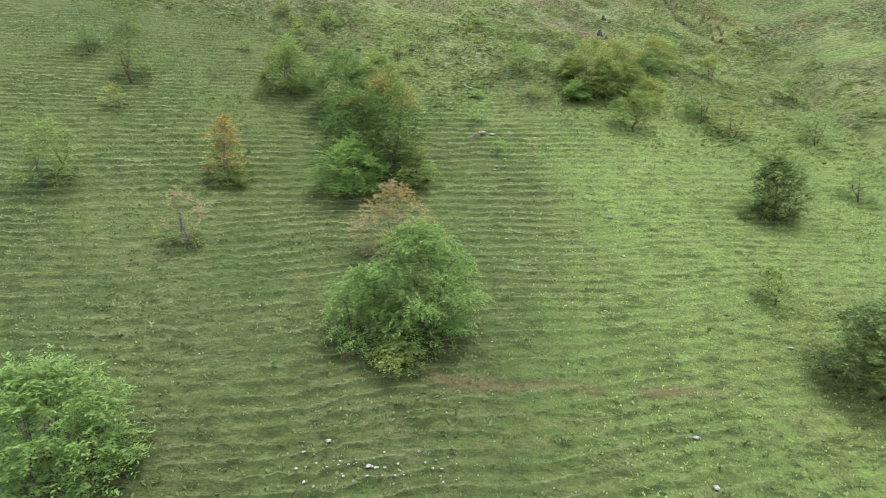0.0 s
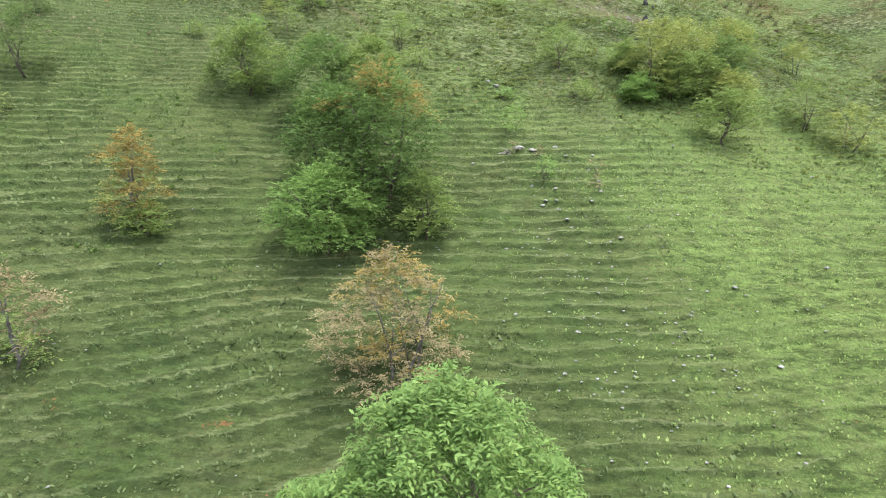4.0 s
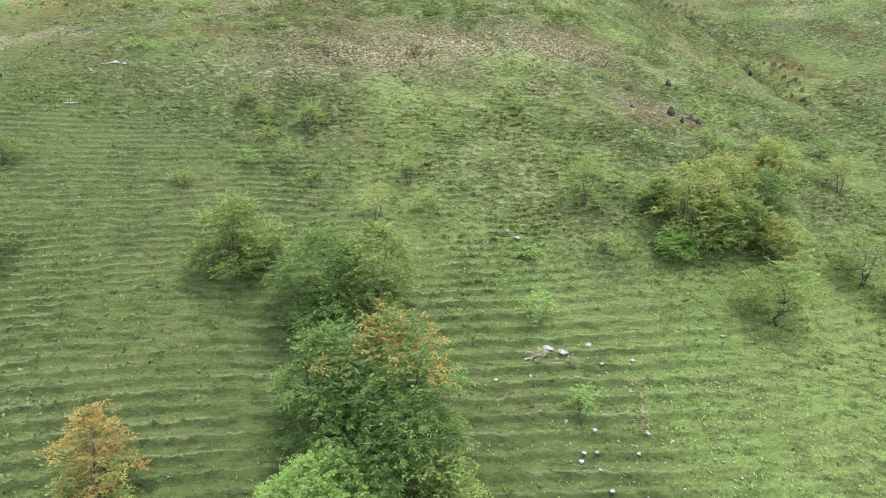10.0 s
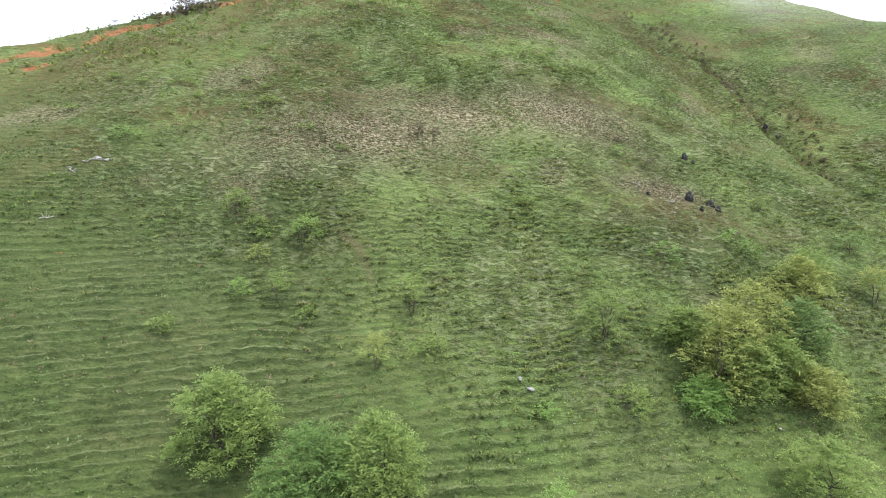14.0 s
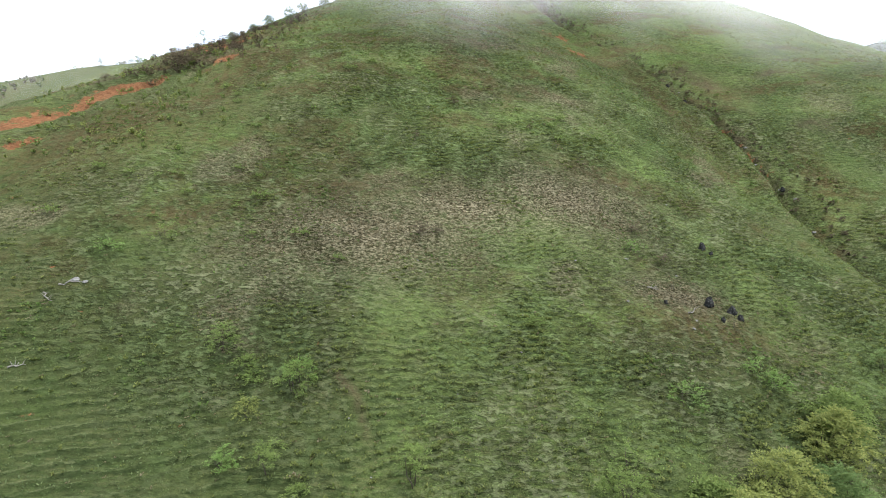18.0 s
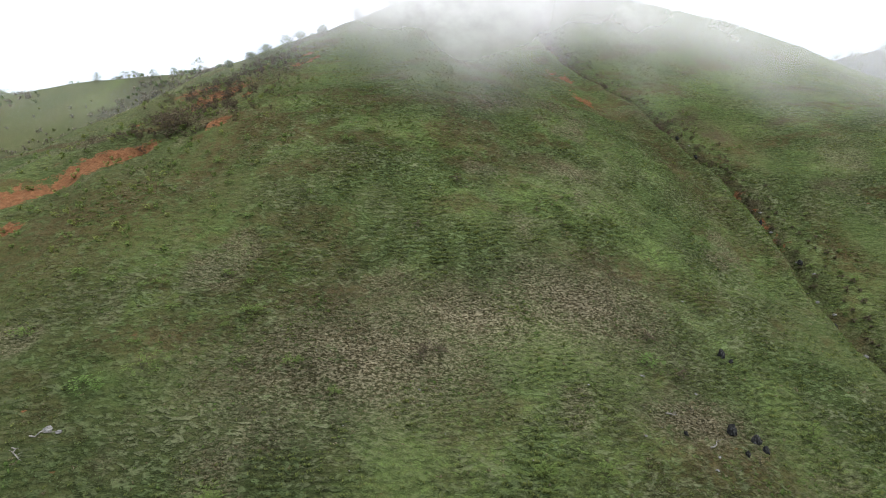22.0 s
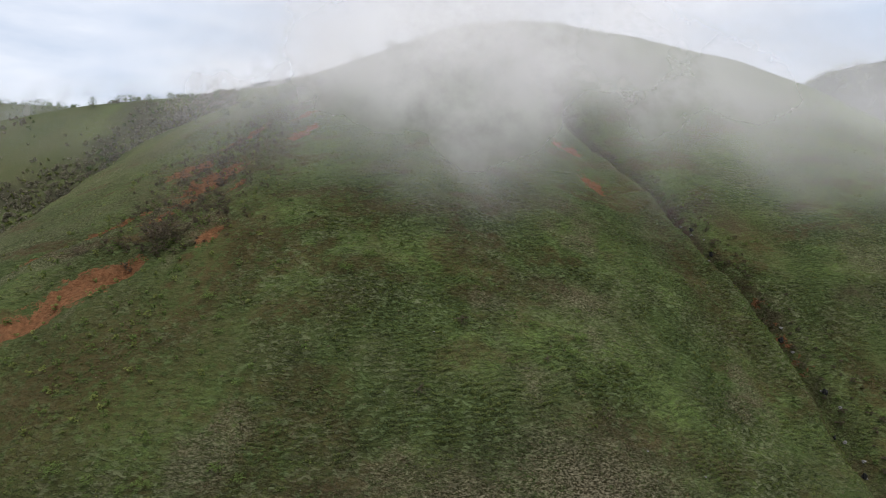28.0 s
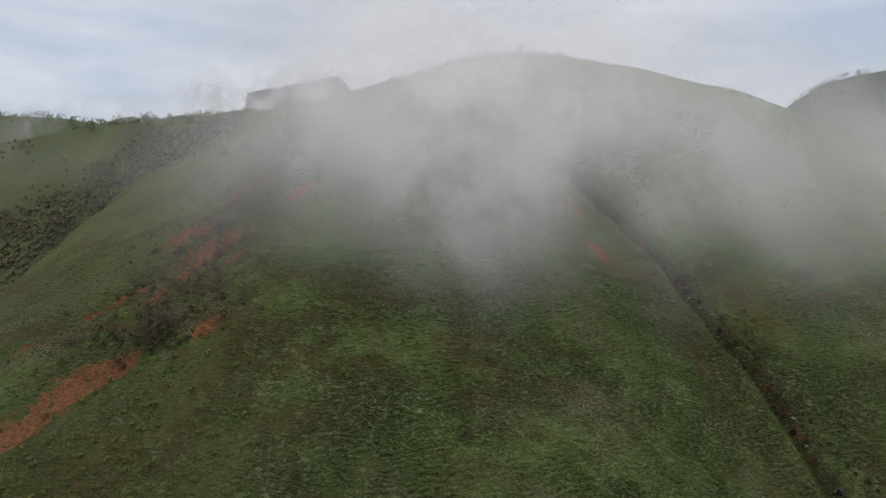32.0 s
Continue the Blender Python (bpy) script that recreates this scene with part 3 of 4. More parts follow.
# ---- plants ----
def tube(bm, pts, radii, sides=7):
    rings = []
    for k, (p, r) in enumerate(zip(pts, radii)):
        d = (pts[min(k + 1, len(pts) - 1)] - pts[max(k - 1, 0)]).normalized()
        q = d.to_track_quat("Z", "Y")
        rings.append([bm.verts.new(p + q @ Vector((r * math.cos(6.2832 * s / sides), r * math.sin(6.2832 * s / sides), 0))) for s in range(sides)])
    for a, b in zip(rings, rings[1:]):
        for s in range(sides):
            bm.faces.new((a[s], a[(s + 1) % sides], b[(s + 1) % sides], b[s]))
    bm.faces.new(rings[0][::-1])
    bm.faces.new(rings[-1])


def part(name, bm, mat, parent, label=""):
    me = bpy.data.meshes.new(name)
    bm.to_mesh(me)
    bm.free()
    me.materials.append(mat)
    for f in me.polygons:
        f.use_smooth = True
    ob = new(name, me)
    ob.parent = parent
    return tagged(ob, label)


def leaves(points, size, rng, droop=0.35):
    """Small folded leaf sprays at the given places: two triangles on each side of a rib."""
    n = len(points)
    a = rng.uniform(0, 6.2832, n)
    tilt = rng.normal(-droop, 0.55, n)
    d = np.stack([np.cos(a) * np.cos(tilt), np.sin(a) * np.cos(tilt), np.sin(tilt)], -1)
    side = np.stack([-np.sin(a), np.cos(a), rng.normal(0, 0.45, n)], -1)
    s = size * rng.uniform(0.6, 1.4, n)[:, None]
    base, tip = points - d * s * 0.5, points + d * s * 0.5
    up = np.array([0, 0, 1.0]) * s * 0.10
    l, r = points + side * s * 0.21 + up, points - side * s * 0.21 + up
    v = np.stack([base, r, tip, l], 1).reshape(-1, 3)
    i = np.arange(n)[:, None] * 4
    return v, np.concatenate([i + np.array([[0, 1, 2]]), i + np.array([[0, 2, 3]])], 1).reshape(-1, 3)


def crown_points(h, r, n, rng, low, lobes, flat=1.0, fill=0.25):
    """Places for leaves: lobes of foliage set round an uneven crown."""
    ring = []
    for k in range(lobes):
        a, u = 2.39996 * k + rng.uniform(-0.6, 0.6), ((k + rng.uniform(0, 1)) / lobes) ** 0.9
        z = low * h + (1 - low) * h * (0.04 + 0.84 * u)
        wide = (0.45 if k % 3 == 0 else 1.0) * r * math.sqrt(max(0.06, 1 - (1.75 * u - 0.62) ** 2 * 0.80)) * rng.uniform(0.28, 0.86)
        ring.append((math.cos(a) * wide, math.sin(a) * wide, z, r * rng.uniform(0.15, 0.33)))
    ring = np.array(ring)
    pick = rng.randint(0, lobes, n)
    c = ring[pick]
    d = rng.normal(0, 1, (n, 3))
    d /= np.linalg.norm(d, axis=1)[:, None]
    d[:, 2] = np.where(d[:, 2] < -0.2, d[:, 2] * 0.45, d[:, 2])
    dist = np.where(rng.uniform(0, 1, n) < fill, rng.uniform(0, 1, n), rng.uniform(0.66, 1.10, n) + 0.18 * rng.normal(0, 1, n))
    p = c[:, :3] + d * (c[:, 3] * dist)[:, None] * np.array([1, 1, 0.72 * flat])
    p[:, 2] = np.maximum(p[:, 2], 0.05 + 0.1 * rng.uniform(0, 1, n))
    return p, ring, pick


def crown(h, r, n, rng, low, lobes, size, fill=0.25, droop=0.35):
    """A feathery crown: lobes round a dome, each bearing sprays of small leaves set along a drooping twig.
    Gives the lobes, each leaf's lobe, and the leaves' corners."""
    ring = []
    for k in range(lobes):
        a, u = 2.39996 * k + rng.uniform(-0.5, 0.5), (k + rng.uniform(0, 1)) / lobes
        lobe = r * rng.uniform(0.20, 0.36)
        wide = 0.88 * r * math.sqrt(max(0.0, 1 - (max(0.0, u - 0.30) / 0.72) ** 2.3)) * (0.80 + 0.20 * min(1.0, u / 0.25))
        out = max(0.0, wide - 0.85 * lobe) * (rng.uniform(0.1, 1.0) if k % 3 == 0 else rng.uniform(0.7, 1.08))
        ring.append((math.cos(a) * out, math.sin(a) * out, low * h + (1 - low) * (h - 0.7 * lobe) * (0.05 + 0.95 * u), lobe))
    ring = np.array(ring)
    n, size = (int(0.72 * n), 1.15 * size) if n > 6000 else (n, size)
    each = 10
    m = max(6, n // each)
    pick = rng.randint(0, lobes, m)
    c = ring[pick]
    axis = c[:, :3] * np.array([1, 1, 0]) / r
    d = rng.normal(0, 1, (m, 3)) + 0.9 * axis
    d /= np.linalg.norm(d, axis=1)[:, None]
    d[:, 2] = np.where(d[:, 2] < -0.1, -0.6 * d[:, 2], d[:, 2])
    start = c[:, :3] + d * (c[:, 3] * np.where(rng.uniform(0, 1, m) < fill, rng.uniform(0.0, 0.8, m), rng.uniform(0.55, 0.95, m)))[:, None]
    e = d + 0.45 * axis + rng.normal(0, 0.28, (m, 3)) + np.array([0, 0, 0.30])
    e /= np.linalg.norm(e, axis=1)[:, None]
    reach = size * rng.uniform(2.2, 4.6, m) * np.where(rng.uniform(0, 1, m) > 0.93, 1.5, 1.0)
    side = np.stack([-e[:, 1], e[:, 0], 0.05 * rng.normal(0, 1, m)], -1)
    side /= np.linalg.norm(side, axis=1)[:, None] + 1e-6
    k = (np.arange(each) + 0.6) / each
    along = start[:, None] + e[:, None] * (reach[:, None] * k)[..., None]
    along[..., 2] -= droop * reach[:, None] * k ** 2 * 1.2
    hand = np.where(np.arange(each) % 2 == 0, 1.0, -1.0)
    way = e[:, None] * 0.60 + side[:, None] * hand[None, :, None] * 0.75 + rng.normal(0, 0.22, (m, each, 3))
    way[..., 2] -= droop * (0.25 + 0.7 * k)
    way /= np.linalg.norm(way, axis=2)[..., None]
    long = size * rng.uniform(0.65, 1.35, (m, each))[..., None]
    across = np.cross(way, np.array([0, 0, 1.0]) + rng.normal(0, 0.35, (m, each, 3)))
    across /= np.linalg.norm(across, axis=2)[..., None] + 1e-6
    mid = along + way * long * 0.5 + np.array([0, 0, 0.07]) * long
    v = np.stack([along, mid - across * long * 0.20, along + way * long, mid + across * long * 0.20], 2)
    v[..., 2] = np.maximum(v[..., 2], 0.04 + 0.06 * rng.uniform(0, 1, v.shape[:3]))
    return ring, np.repeat(pick, each), v.reshape(-1, 4, 3)


def leaf_mesh(name, quads, mat):
    i = np.arange(len(quads))[:, None] * 4
    return mesh_of(name, quads.reshape(-1, 3), np.concatenate([i + np.array([[0, 1, 2]]), i + np.array([[0, 2, 3]])], 1).reshape(-1, 3), mat)


def plant(name, label, category, x, y, h, r, leaf, seed, n=2600, size=0.34, low=0.0, lobes=16, stems=1, bark=None, tint=None, fill=0.40, droop=0.35, group=""):
    """A tree or shrub: stems with limbs, and a crown of leaf sprays; tint adds a clump of another colour."""
    rng = np.random.RandomState(seed)
    base = new(name)
    base.location = (x, y, stand(x, y) - 0.05)
    tagged(base, label, category, group)
    ring, pick, quads = crown(h, r, n, rng, low, int(1.6 * lobes), size, fill, droop)
    bark = bark or BARK
    thick = 0.020 * h + 0.02
    for s in range(stems):
        a = rng.uniform(0, 6.28)
        lean = Vector((math.cos(a), math.sin(a), 0)) * (0.0 if stems == 1 else 0.22 * r)
        top = Vector((rng.normal(0, 0.08) * r, rng.normal(0, 0.08) * r, 0.72 * h)) + lean * 2
        foot = lean * 0.35 + Vector((0, 0, -0.5))
        line = [foot.lerp(top, k / 4) + Vector((rng.normal(0, 0.03), rng.normal(0, 0.03), 0)) * h * (k > 0) for k in range(5)]
        bm = bmesh.new()
        tube(bm, line, [thick * (1 - 0.19 * k) / math.sqrt(stems) for k in range(5)])
        part("trunk", bm, bark, base)
        order = rng.permutation(len(ring))[: max(3, 7 // stems)]
        for k in order:
            c = Vector(ring[k][:3])
            start = line[1].lerp(line[3], rng.uniform(0, 0.9))
            mid = start.lerp(c, 0.5) + Vector((0, 0, -0.05 * h))
            bm = bmesh.new()
            tube(bm, [start, mid, c], [thick * 0.42 / math.sqrt(stems), thick * 0.26 / math.sqrt(stems), thick * 0.07], 5)
            part("limb", bm, bark, base)
    turned = np.zeros(len(pick), bool)
    if tint:
        colour, share, up = tint
        rank = np.argsort(-(up * ring[:, 2] / h - 0.5 * ring[:, 1] / r + rng.normal(0, 0.35, len(ring))))
        turned = np.isin(pick, rank[: max(2, int(share * len(ring)))]) & (rng.uniform(0, 1, len(pick)) < 0.85)
    ob = new("crown", leaf_mesh("crown", quads[~turned], LEAVES[leaf]))
    ob.parent = base
    if tint:
        ob = new("leaf_clump", leaf_mesh("leaf_clump", quads[turned], LEAVES[colour]))
        ob.parent = base
        tagged(ob, {"orange": "withered orange-brown leaves", "olive": "yellowish green leaves", "green": "fresh green leaves"}[colour])
    return base


T = "tree"
S = "shrub"
plant("tree", "broad leafy green tree with drooping sprays on the lower slope", T, -1.8, 40.8, 10.3, 5.4, "fresh", 1, n=40000, size=0.23, low=0.0, lobes=46, stems=3, droop=0.6)
plant("shrub", "low green shrub leaning against a larger tree", S, -6.6, 40.0, 6.6, 3.6, "fresh", 2, n=14000, size=0.23, low=0.0, lobes=20, stems=2, droop=0.6)
plant("shrub", "low green bush at a tree's foot", S, -3.8, 37.8, 2.4, 2.6, "green", 222, n=2600, size=0.28, low=0.0, lobes=12, stems=2, droop=0.4)
plant("tree", "half-withered tree with pale brown leaves and bare twigs", T, -5.0, 52.9, 8.8, 5.2, "brown", 3, n=15000, size=0.19, low=0.0, lobes=30, stems=3, bark=GREYBARK, tint=("orange", 0.3, 0.6), fill=0.6)
plant("tree", "bright green spreading tree with feathery leaves", T, -11.8, 65.8, 7.6, 5.4, "bright", 4, n=36000, size=0.20, low=0.0, lobes=34, stems=2)
plant("tree", "tall dark green tree with patches of orange leaves", T, -8.0, 70.8, 12.6, 7.4, "deep", 5, n=38000, size=0.25, low=0.0, lobes=50, stems=2, tint=("orange", 0.12, 1.8))
plant("tree", "deep green leafy tree standing against a taller one", T, -12.6, 72.6, 10.0, 5.2, "deep", 55, n=20000, size=0.26, low=0.0, lobes=30, stems=2)
plant("shrub", "small pale green shrub under a tall tree", S, -3.6, 67.2, 5.6, 2.7, "green", 6, n=3600, size=0.34, low=0.0, lobes=12)
plant("tree", "deep green feathery tree on the terraced slope", T, -15.5, 81.5, 10.2, 5.4, "deep", 7, n=20000, size=0.26, low=0.0, lobes=24, stems=2)
plant("tree", "olive-green feathery tree on the terraced slope", T, -10.5, 83.0, 9.8, 5.2, "green", 8, n=18000, size=0.26, low=0.0, lobes=22, stems=2)
plant("tree", "small tree with rusty orange leaves", T, -28.0, 66.7, 8.4, 3.0, "orange", 9, n=9000, size=0.22, low=0.0, lobes=18, bark=GREYBARK, fill=0.5, tint=("olive", 0.3, -0.8))
plant("shrub", "low green shrub under a rusty tree", S, -26.6, 65.6, 2.8, 2.0, "green", 99, n=1500, size=0.3, low=0.0, lobes=9, stems=2)
plant("tree", "stunted tree with brown leaves over green sprouts", T, -26.6, 51.3, 5.8, 2.4, "brown", 10, n=2600, size=0.26, low=0.05, lobes=12, bark=GREYBARK, fill=0.5, tint=("green", 0.45, -1.2))
plant("tree", "leafy bright green tree at the foot of the slope", T, -22.7, 26.8, 9.2, 4.9, "fresh", 11, n=23000, size=0.25, low=0.0, lobes=32, stems=3)
plant("tree", "compact dark green round tree in the meadow", T, 43.1, 65.8, 8.0, 3.9, "dark", 12, n=14000, size=0.32, low=0.0, lobes=34)
plant("tree", "dense dark tree at the meadow's lower edge", T, 36.2, 39.5, 8.0, 5.4, "dark", 13, n=16000, size=0.32, low=0.0, lobes=34, stems=2)
plant("tree", "small thin green tree in the meadow", T, 33.7, 49.8, 4.1, 2.6, "green", 14, n=1500, size=0.30, low=0.2, lobes=10, fill=0.5)
plant("tree", "small umbrella-shaped green tree in the meadow", T, 32.2, 87.2, 6.9, 4.8, "green", 15, n=4800, size=0.34, low=0.22, lobes=22)
THICKET = [(27.2, 98.0, 10.4, 5.0, "olive"), (29.5, 97.6, 6.5, 3.4, "green"), (34.0, 99.0, 6.4, 3.6, "green"), (39.9, 104.0, 6.8, 4.4, "bluish"), (25.0, 102.8, 4.6, 3.2, "green"),
           (33.0, 103.5, 8.6, 4.6, "olive"), (43.0, 110.0, 7.0, 4.6, "olive"), (24.2, 95.6, 3.6, 2.6, "bright"), (46.5, 114.0, 6.0, 4.0, "green"), (37.5, 97.4, 5.4, 3.6, "olive")]
for k, (x, y, h, r, leaf) in enumerate(THICKET):
    plant("tree", {"olive": "yellowish olive tree in a dense thicket", "green": "green tree in a dense thicket", "bluish": "grey-green tree in a dense thicket", "bright": "bright green tree at a thicket's edge"}[leaf],
          T, x, y, h, r, leaf, 20 + k, n=7500, size=0.33, low=0.0, lobes=26, stems=2, group="trees of the thicket")
MEADOW_TREES = [(47.0, 95.7, 6.6, 4.2, 'green', 2200), (51.0, 92.0, 6.2, 4.0, 'olive', 2000), (58.0, 115.4, 5.4, 2.8, 'olive', 1300), (60.6, 74.2, 5.4, 4.1, 'bluish', 1900), (55.0, 84.0, 4.6, 3.4, 'green', 1500),
                (-24.8, 86.0, 8.4, 5.4, 'green', 9000), (14.3, 101.9, 6.2, 3.4, 'green', 1500), (-24.6, 102.5, 3.9, 2.1, 'green', 420), (-8.5, 103.2, 5.1, 2.0, 'green', 520), (-12.1, 95.5, 4.3, 2.2, 'olive', 520),
                (-6.2, 97.7, 3.4, 3.0, 'green', 700), (-23.9, 111.1, 4.2, 3.2, 'green', 800), (5.8, 84.4, 3.3, 2.2, 'bright', 520), (8.1, 75.2, 2.4, 1.5, 'bright', 320), (6.0, 93.4, 1.7, 1.6, 'bright', 260)]
SLOPE_SHRUBS = [(16.1, 94.6, 2.7, 3.2, 'green', 900), (-48.5, 83.0, 7.6, 3.4, 'dark', 1900), (-44.9, 58.7, 8.2, 4.8, 'green', 3200), (-47.7, 76.6, 3.6, 2.2, 'olive', 700), (-58.2, 88.6, 4.6, 4.6, 'bluish', 1600),
                (-55.9, 95.0, 3.4, 3.0, 'dark', 900), (-34.4, 115.2, 4.0, 2.6, 'green', 700), (-28.9, 107.9, 2.5, 1.9, 'olive', 380), (39.0, 120.5, 2.6, 2.3, 'bright', 420), (28.7, 143.5, 2.2, 2.6, 'bright', 420),
                (-29.5, 102.4, 2.4, 2.2, 'bright', 420), (-21.0, 100.6, 1.6, 1.5, 'green', 300), (-35.6, 96.0, 2.2, 1.7, 'green', 420), (-23.8, 112.4, 3.1, 2.9, 'bright', 420)]
UPPER_SHRUBS = [(-35.0, 116.7, 2.8, 2.7, 'green', 420), (16.1, 105.6, 4.0, 4.0, 'green', 420), (26.2, 114.0, 3.2, 3.8, 'bright', 420), (-49.4, 130.5, 3.6, 3.6, 'green', 420),
                (-56.8, 127.6, 2.2, 3.1, 'bright', 420), (-31.0, 113.6, 1.9, 1.9, 'green', 420), (41.1, 118.8, 2.5, 2.4, 'bright', 420), (8.0, 124.4, 1.3, 1.7, 'green', 420), (53.3, 137.0, 3.0, 2.6, 'green', 520),
                (16.2, 124.2, 2.2, 2.0, 'green', 360), (66.0, 92.0, 6.0, 4.2, 'bluish', 1600), (72.0, 108.0, 5.6, 4.0, 'green', 1500), (64.0, 128.0, 4.0, 3.2, 'bluish', 1000)]
for k, (x, y, h, r, leaf, n) in enumerate(MEADOW_TREES + SLOPE_SHRUBS + UPPER_SHRUBS):
    tall = h > 4.4
    plant(T if tall else S, {"olive": "olive-green", "green": "mid-green", "bluish": "grey-green", "bright": "bright green", "dark": "dark green"}[leaf] + (" small tree on the grassy slope" if tall else " low shrub among the grass"),
          T if tall else S, x, y, h, r, leaf, 60 + k, n=int(n * (1.7 if tall else 2.3)), size=0.28 if tall else 0.22, low=0.38 if h > 1.8 * r and h < 6 else 0.0, lobes=16 if tall else 9, stems=2, fill=0.45, group="scattered trees" if tall else "scattered shrubs")

plant("tree", "slender bare-stemmed tree with a sparse crown on the skyline", T, -152.0, 372.0, 11.5, 3.2, "dark", 140, n=900, size=0.55, low=0.5, lobes=8, fill=0.3)
for k, (x, y, h, r) in enumerate([(-346, 616, 8, 6.5), (-334, 612, 7, 5), (-364, 598, 9.5, 5), (-304, 594, 8, 4.5), (-280, 589, 8.5, 4), (-258, 585, 6, 4), (-132, 366, 4.5, 2.6), (-107, 357, 4.5, 3.2), (-96, 360, 5.5, 4), (-88, 359, 4.8, 3.8), (-76, 360, 4.2, 3), (-58, 370, 7.5, 5), (-118, 362, 3.6, 2.4), (-41, 398, 4, 3)]):
    plant("tree", "dark leafy tree on the skyline of the hill", T, x, y, h, r, "dark", 150 + k, n=1500, size=0.6, lobes=12, stems=2, group="trees on the skyline")


# ---- mist over the upper slope ----
def mist_bank():
    r = np.random.RandomState(8)
    verts, faces, dens, count = [], [], [], 0
    for y0, low, alpha, left in ((200, 95, 0.62, -72), (244, 103, 0.68, -94), (305, 117, 0.64, -120)):
        xs, zs = np.arange(left - 60, 330, 4.0), np.arange(low - 60, low + 150, 4.0)
        X, Z = np.meshgrid(xs, zs)
        Y = y0 + 0.75 * (Z - low) + 3 * lattice(X, Z, 70, r.randint(99))
        under = low - 0.28 * np.clip(X - 40, 0, 130) + 9 * lattice(X, Z * 0, 38, r.randint(99)) + 5 * lattice(X, Z * 0, 15, r.randint(99))
        roof = low + 0.5 * (y0 - 135) - 0.60 * np.clip(X - 80, 0, 110)
        d = alpha * fall(Z, under - 8, under + 32) * (1 - fall(Z, roof, roof + 62)) * fall(X, left - 50, left + 70) * (1 - fall(X, 180, 290))
        d = d * (0.42 + 0.58 * np.exp(-((X + 12) / 75) ** 2)) * fall(Z - hill(X, Y), 1, 16)
        quads = grid_faces(len(zs), len(xs))
        quads = quads[d.ravel()[quads].max(1) > 0.0005]
        used, quads = np.unique(quads, return_inverse=True)
        verts.append(np.stack([X, Y, Z], -1).reshape(-1, 3)[used])
        faces.append(quads.reshape(-1, 4) + count)
        dens.append(d.ravel()[used])
        count += len(used)
    me = mesh_of("mist_bank", np.concatenate(verts), np.concatenate(faces), MIST, True)
    a = me.attributes.new("veil", "FLOAT", "POINT")
    a.data.foreach_set("value", np.concatenate(dens).astype(np.float32))
    tagged(new("mist_bank", me), "thin grey bank of mist drifting over the upper slope", "mist", kind="stuff")


def far_mist_haze():
    """Thin mist veils before far hills on either side, added partly as distance haze."""
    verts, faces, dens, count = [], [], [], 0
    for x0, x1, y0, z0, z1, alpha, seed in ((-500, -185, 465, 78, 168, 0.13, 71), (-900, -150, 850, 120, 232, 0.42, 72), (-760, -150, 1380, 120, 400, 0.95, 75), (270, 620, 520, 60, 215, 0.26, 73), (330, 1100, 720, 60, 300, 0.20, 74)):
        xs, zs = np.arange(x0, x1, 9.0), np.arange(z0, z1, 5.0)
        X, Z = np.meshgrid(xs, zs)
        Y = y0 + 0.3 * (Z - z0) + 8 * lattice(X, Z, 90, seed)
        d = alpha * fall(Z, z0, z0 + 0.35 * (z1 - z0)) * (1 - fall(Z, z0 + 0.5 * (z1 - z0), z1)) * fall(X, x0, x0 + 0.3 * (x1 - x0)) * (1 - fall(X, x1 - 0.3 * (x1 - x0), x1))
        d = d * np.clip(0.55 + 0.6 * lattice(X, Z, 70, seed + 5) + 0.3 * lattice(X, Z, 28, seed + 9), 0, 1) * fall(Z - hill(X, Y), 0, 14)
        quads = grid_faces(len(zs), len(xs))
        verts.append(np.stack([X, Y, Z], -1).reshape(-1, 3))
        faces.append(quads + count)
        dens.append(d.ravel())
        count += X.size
    me = mesh_of("far_mist_haze", np.concatenate(verts), np.concatenate(faces), MIST, True)
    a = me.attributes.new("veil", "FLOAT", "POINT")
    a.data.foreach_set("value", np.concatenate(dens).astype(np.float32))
    tagged(new("far_mist_haze", me), "thin veils of mist and distance haze before the far hills", "mist", kind="stuff")


mist_bank()
far_mist_haze()


# ---- scrub, saplings on the skyline, and what grows in the gully ----
def proto(name, label, h, r, leaf, seed, n, lobes=9):
    return plant(name, label, "shrub", 0, 0, h, r, leaf, seed, n=int(0.62 * n), size=0.42, low=0.02, lobes=lobes, stems=2, fill=0.4)


def sow(kind, spots, group):
    """Copies of a shrub on the ground, each turned and scaled; the first spot takes the original."""
    for k, (x, y, s, turn) in enumerate(spots):
        m = pose(x, y, stand(x, y) - 0.05, 0, 0, turn)
        kind.scale = (s, s, s)
        if k == len(spots) - 1:
            kind.matrix_basis = m @ Matrix.Diagonal((s, s, s, 1))
        else:
            copy_thing(kind, m)
    for o in scene.collection.objects:
        if o.get("label") == kind.get("label"):
            tagged(o, group=group)


rs = np.random.RandomState(77)


def band(n, line, y0, y1, off, wide, smin=0.6, smax=1.3):
    out = []
    for k in range(n):
        y = y0 + (y1 - y0) * (k + rs.uniform(0, 1)) / n
        out.append((float(curve(line[0], np.array([y]))[0]) + off + rs.normal(0, wide), y, rs.uniform(smin, smax), rs.uniform(0, 360)))
    return out


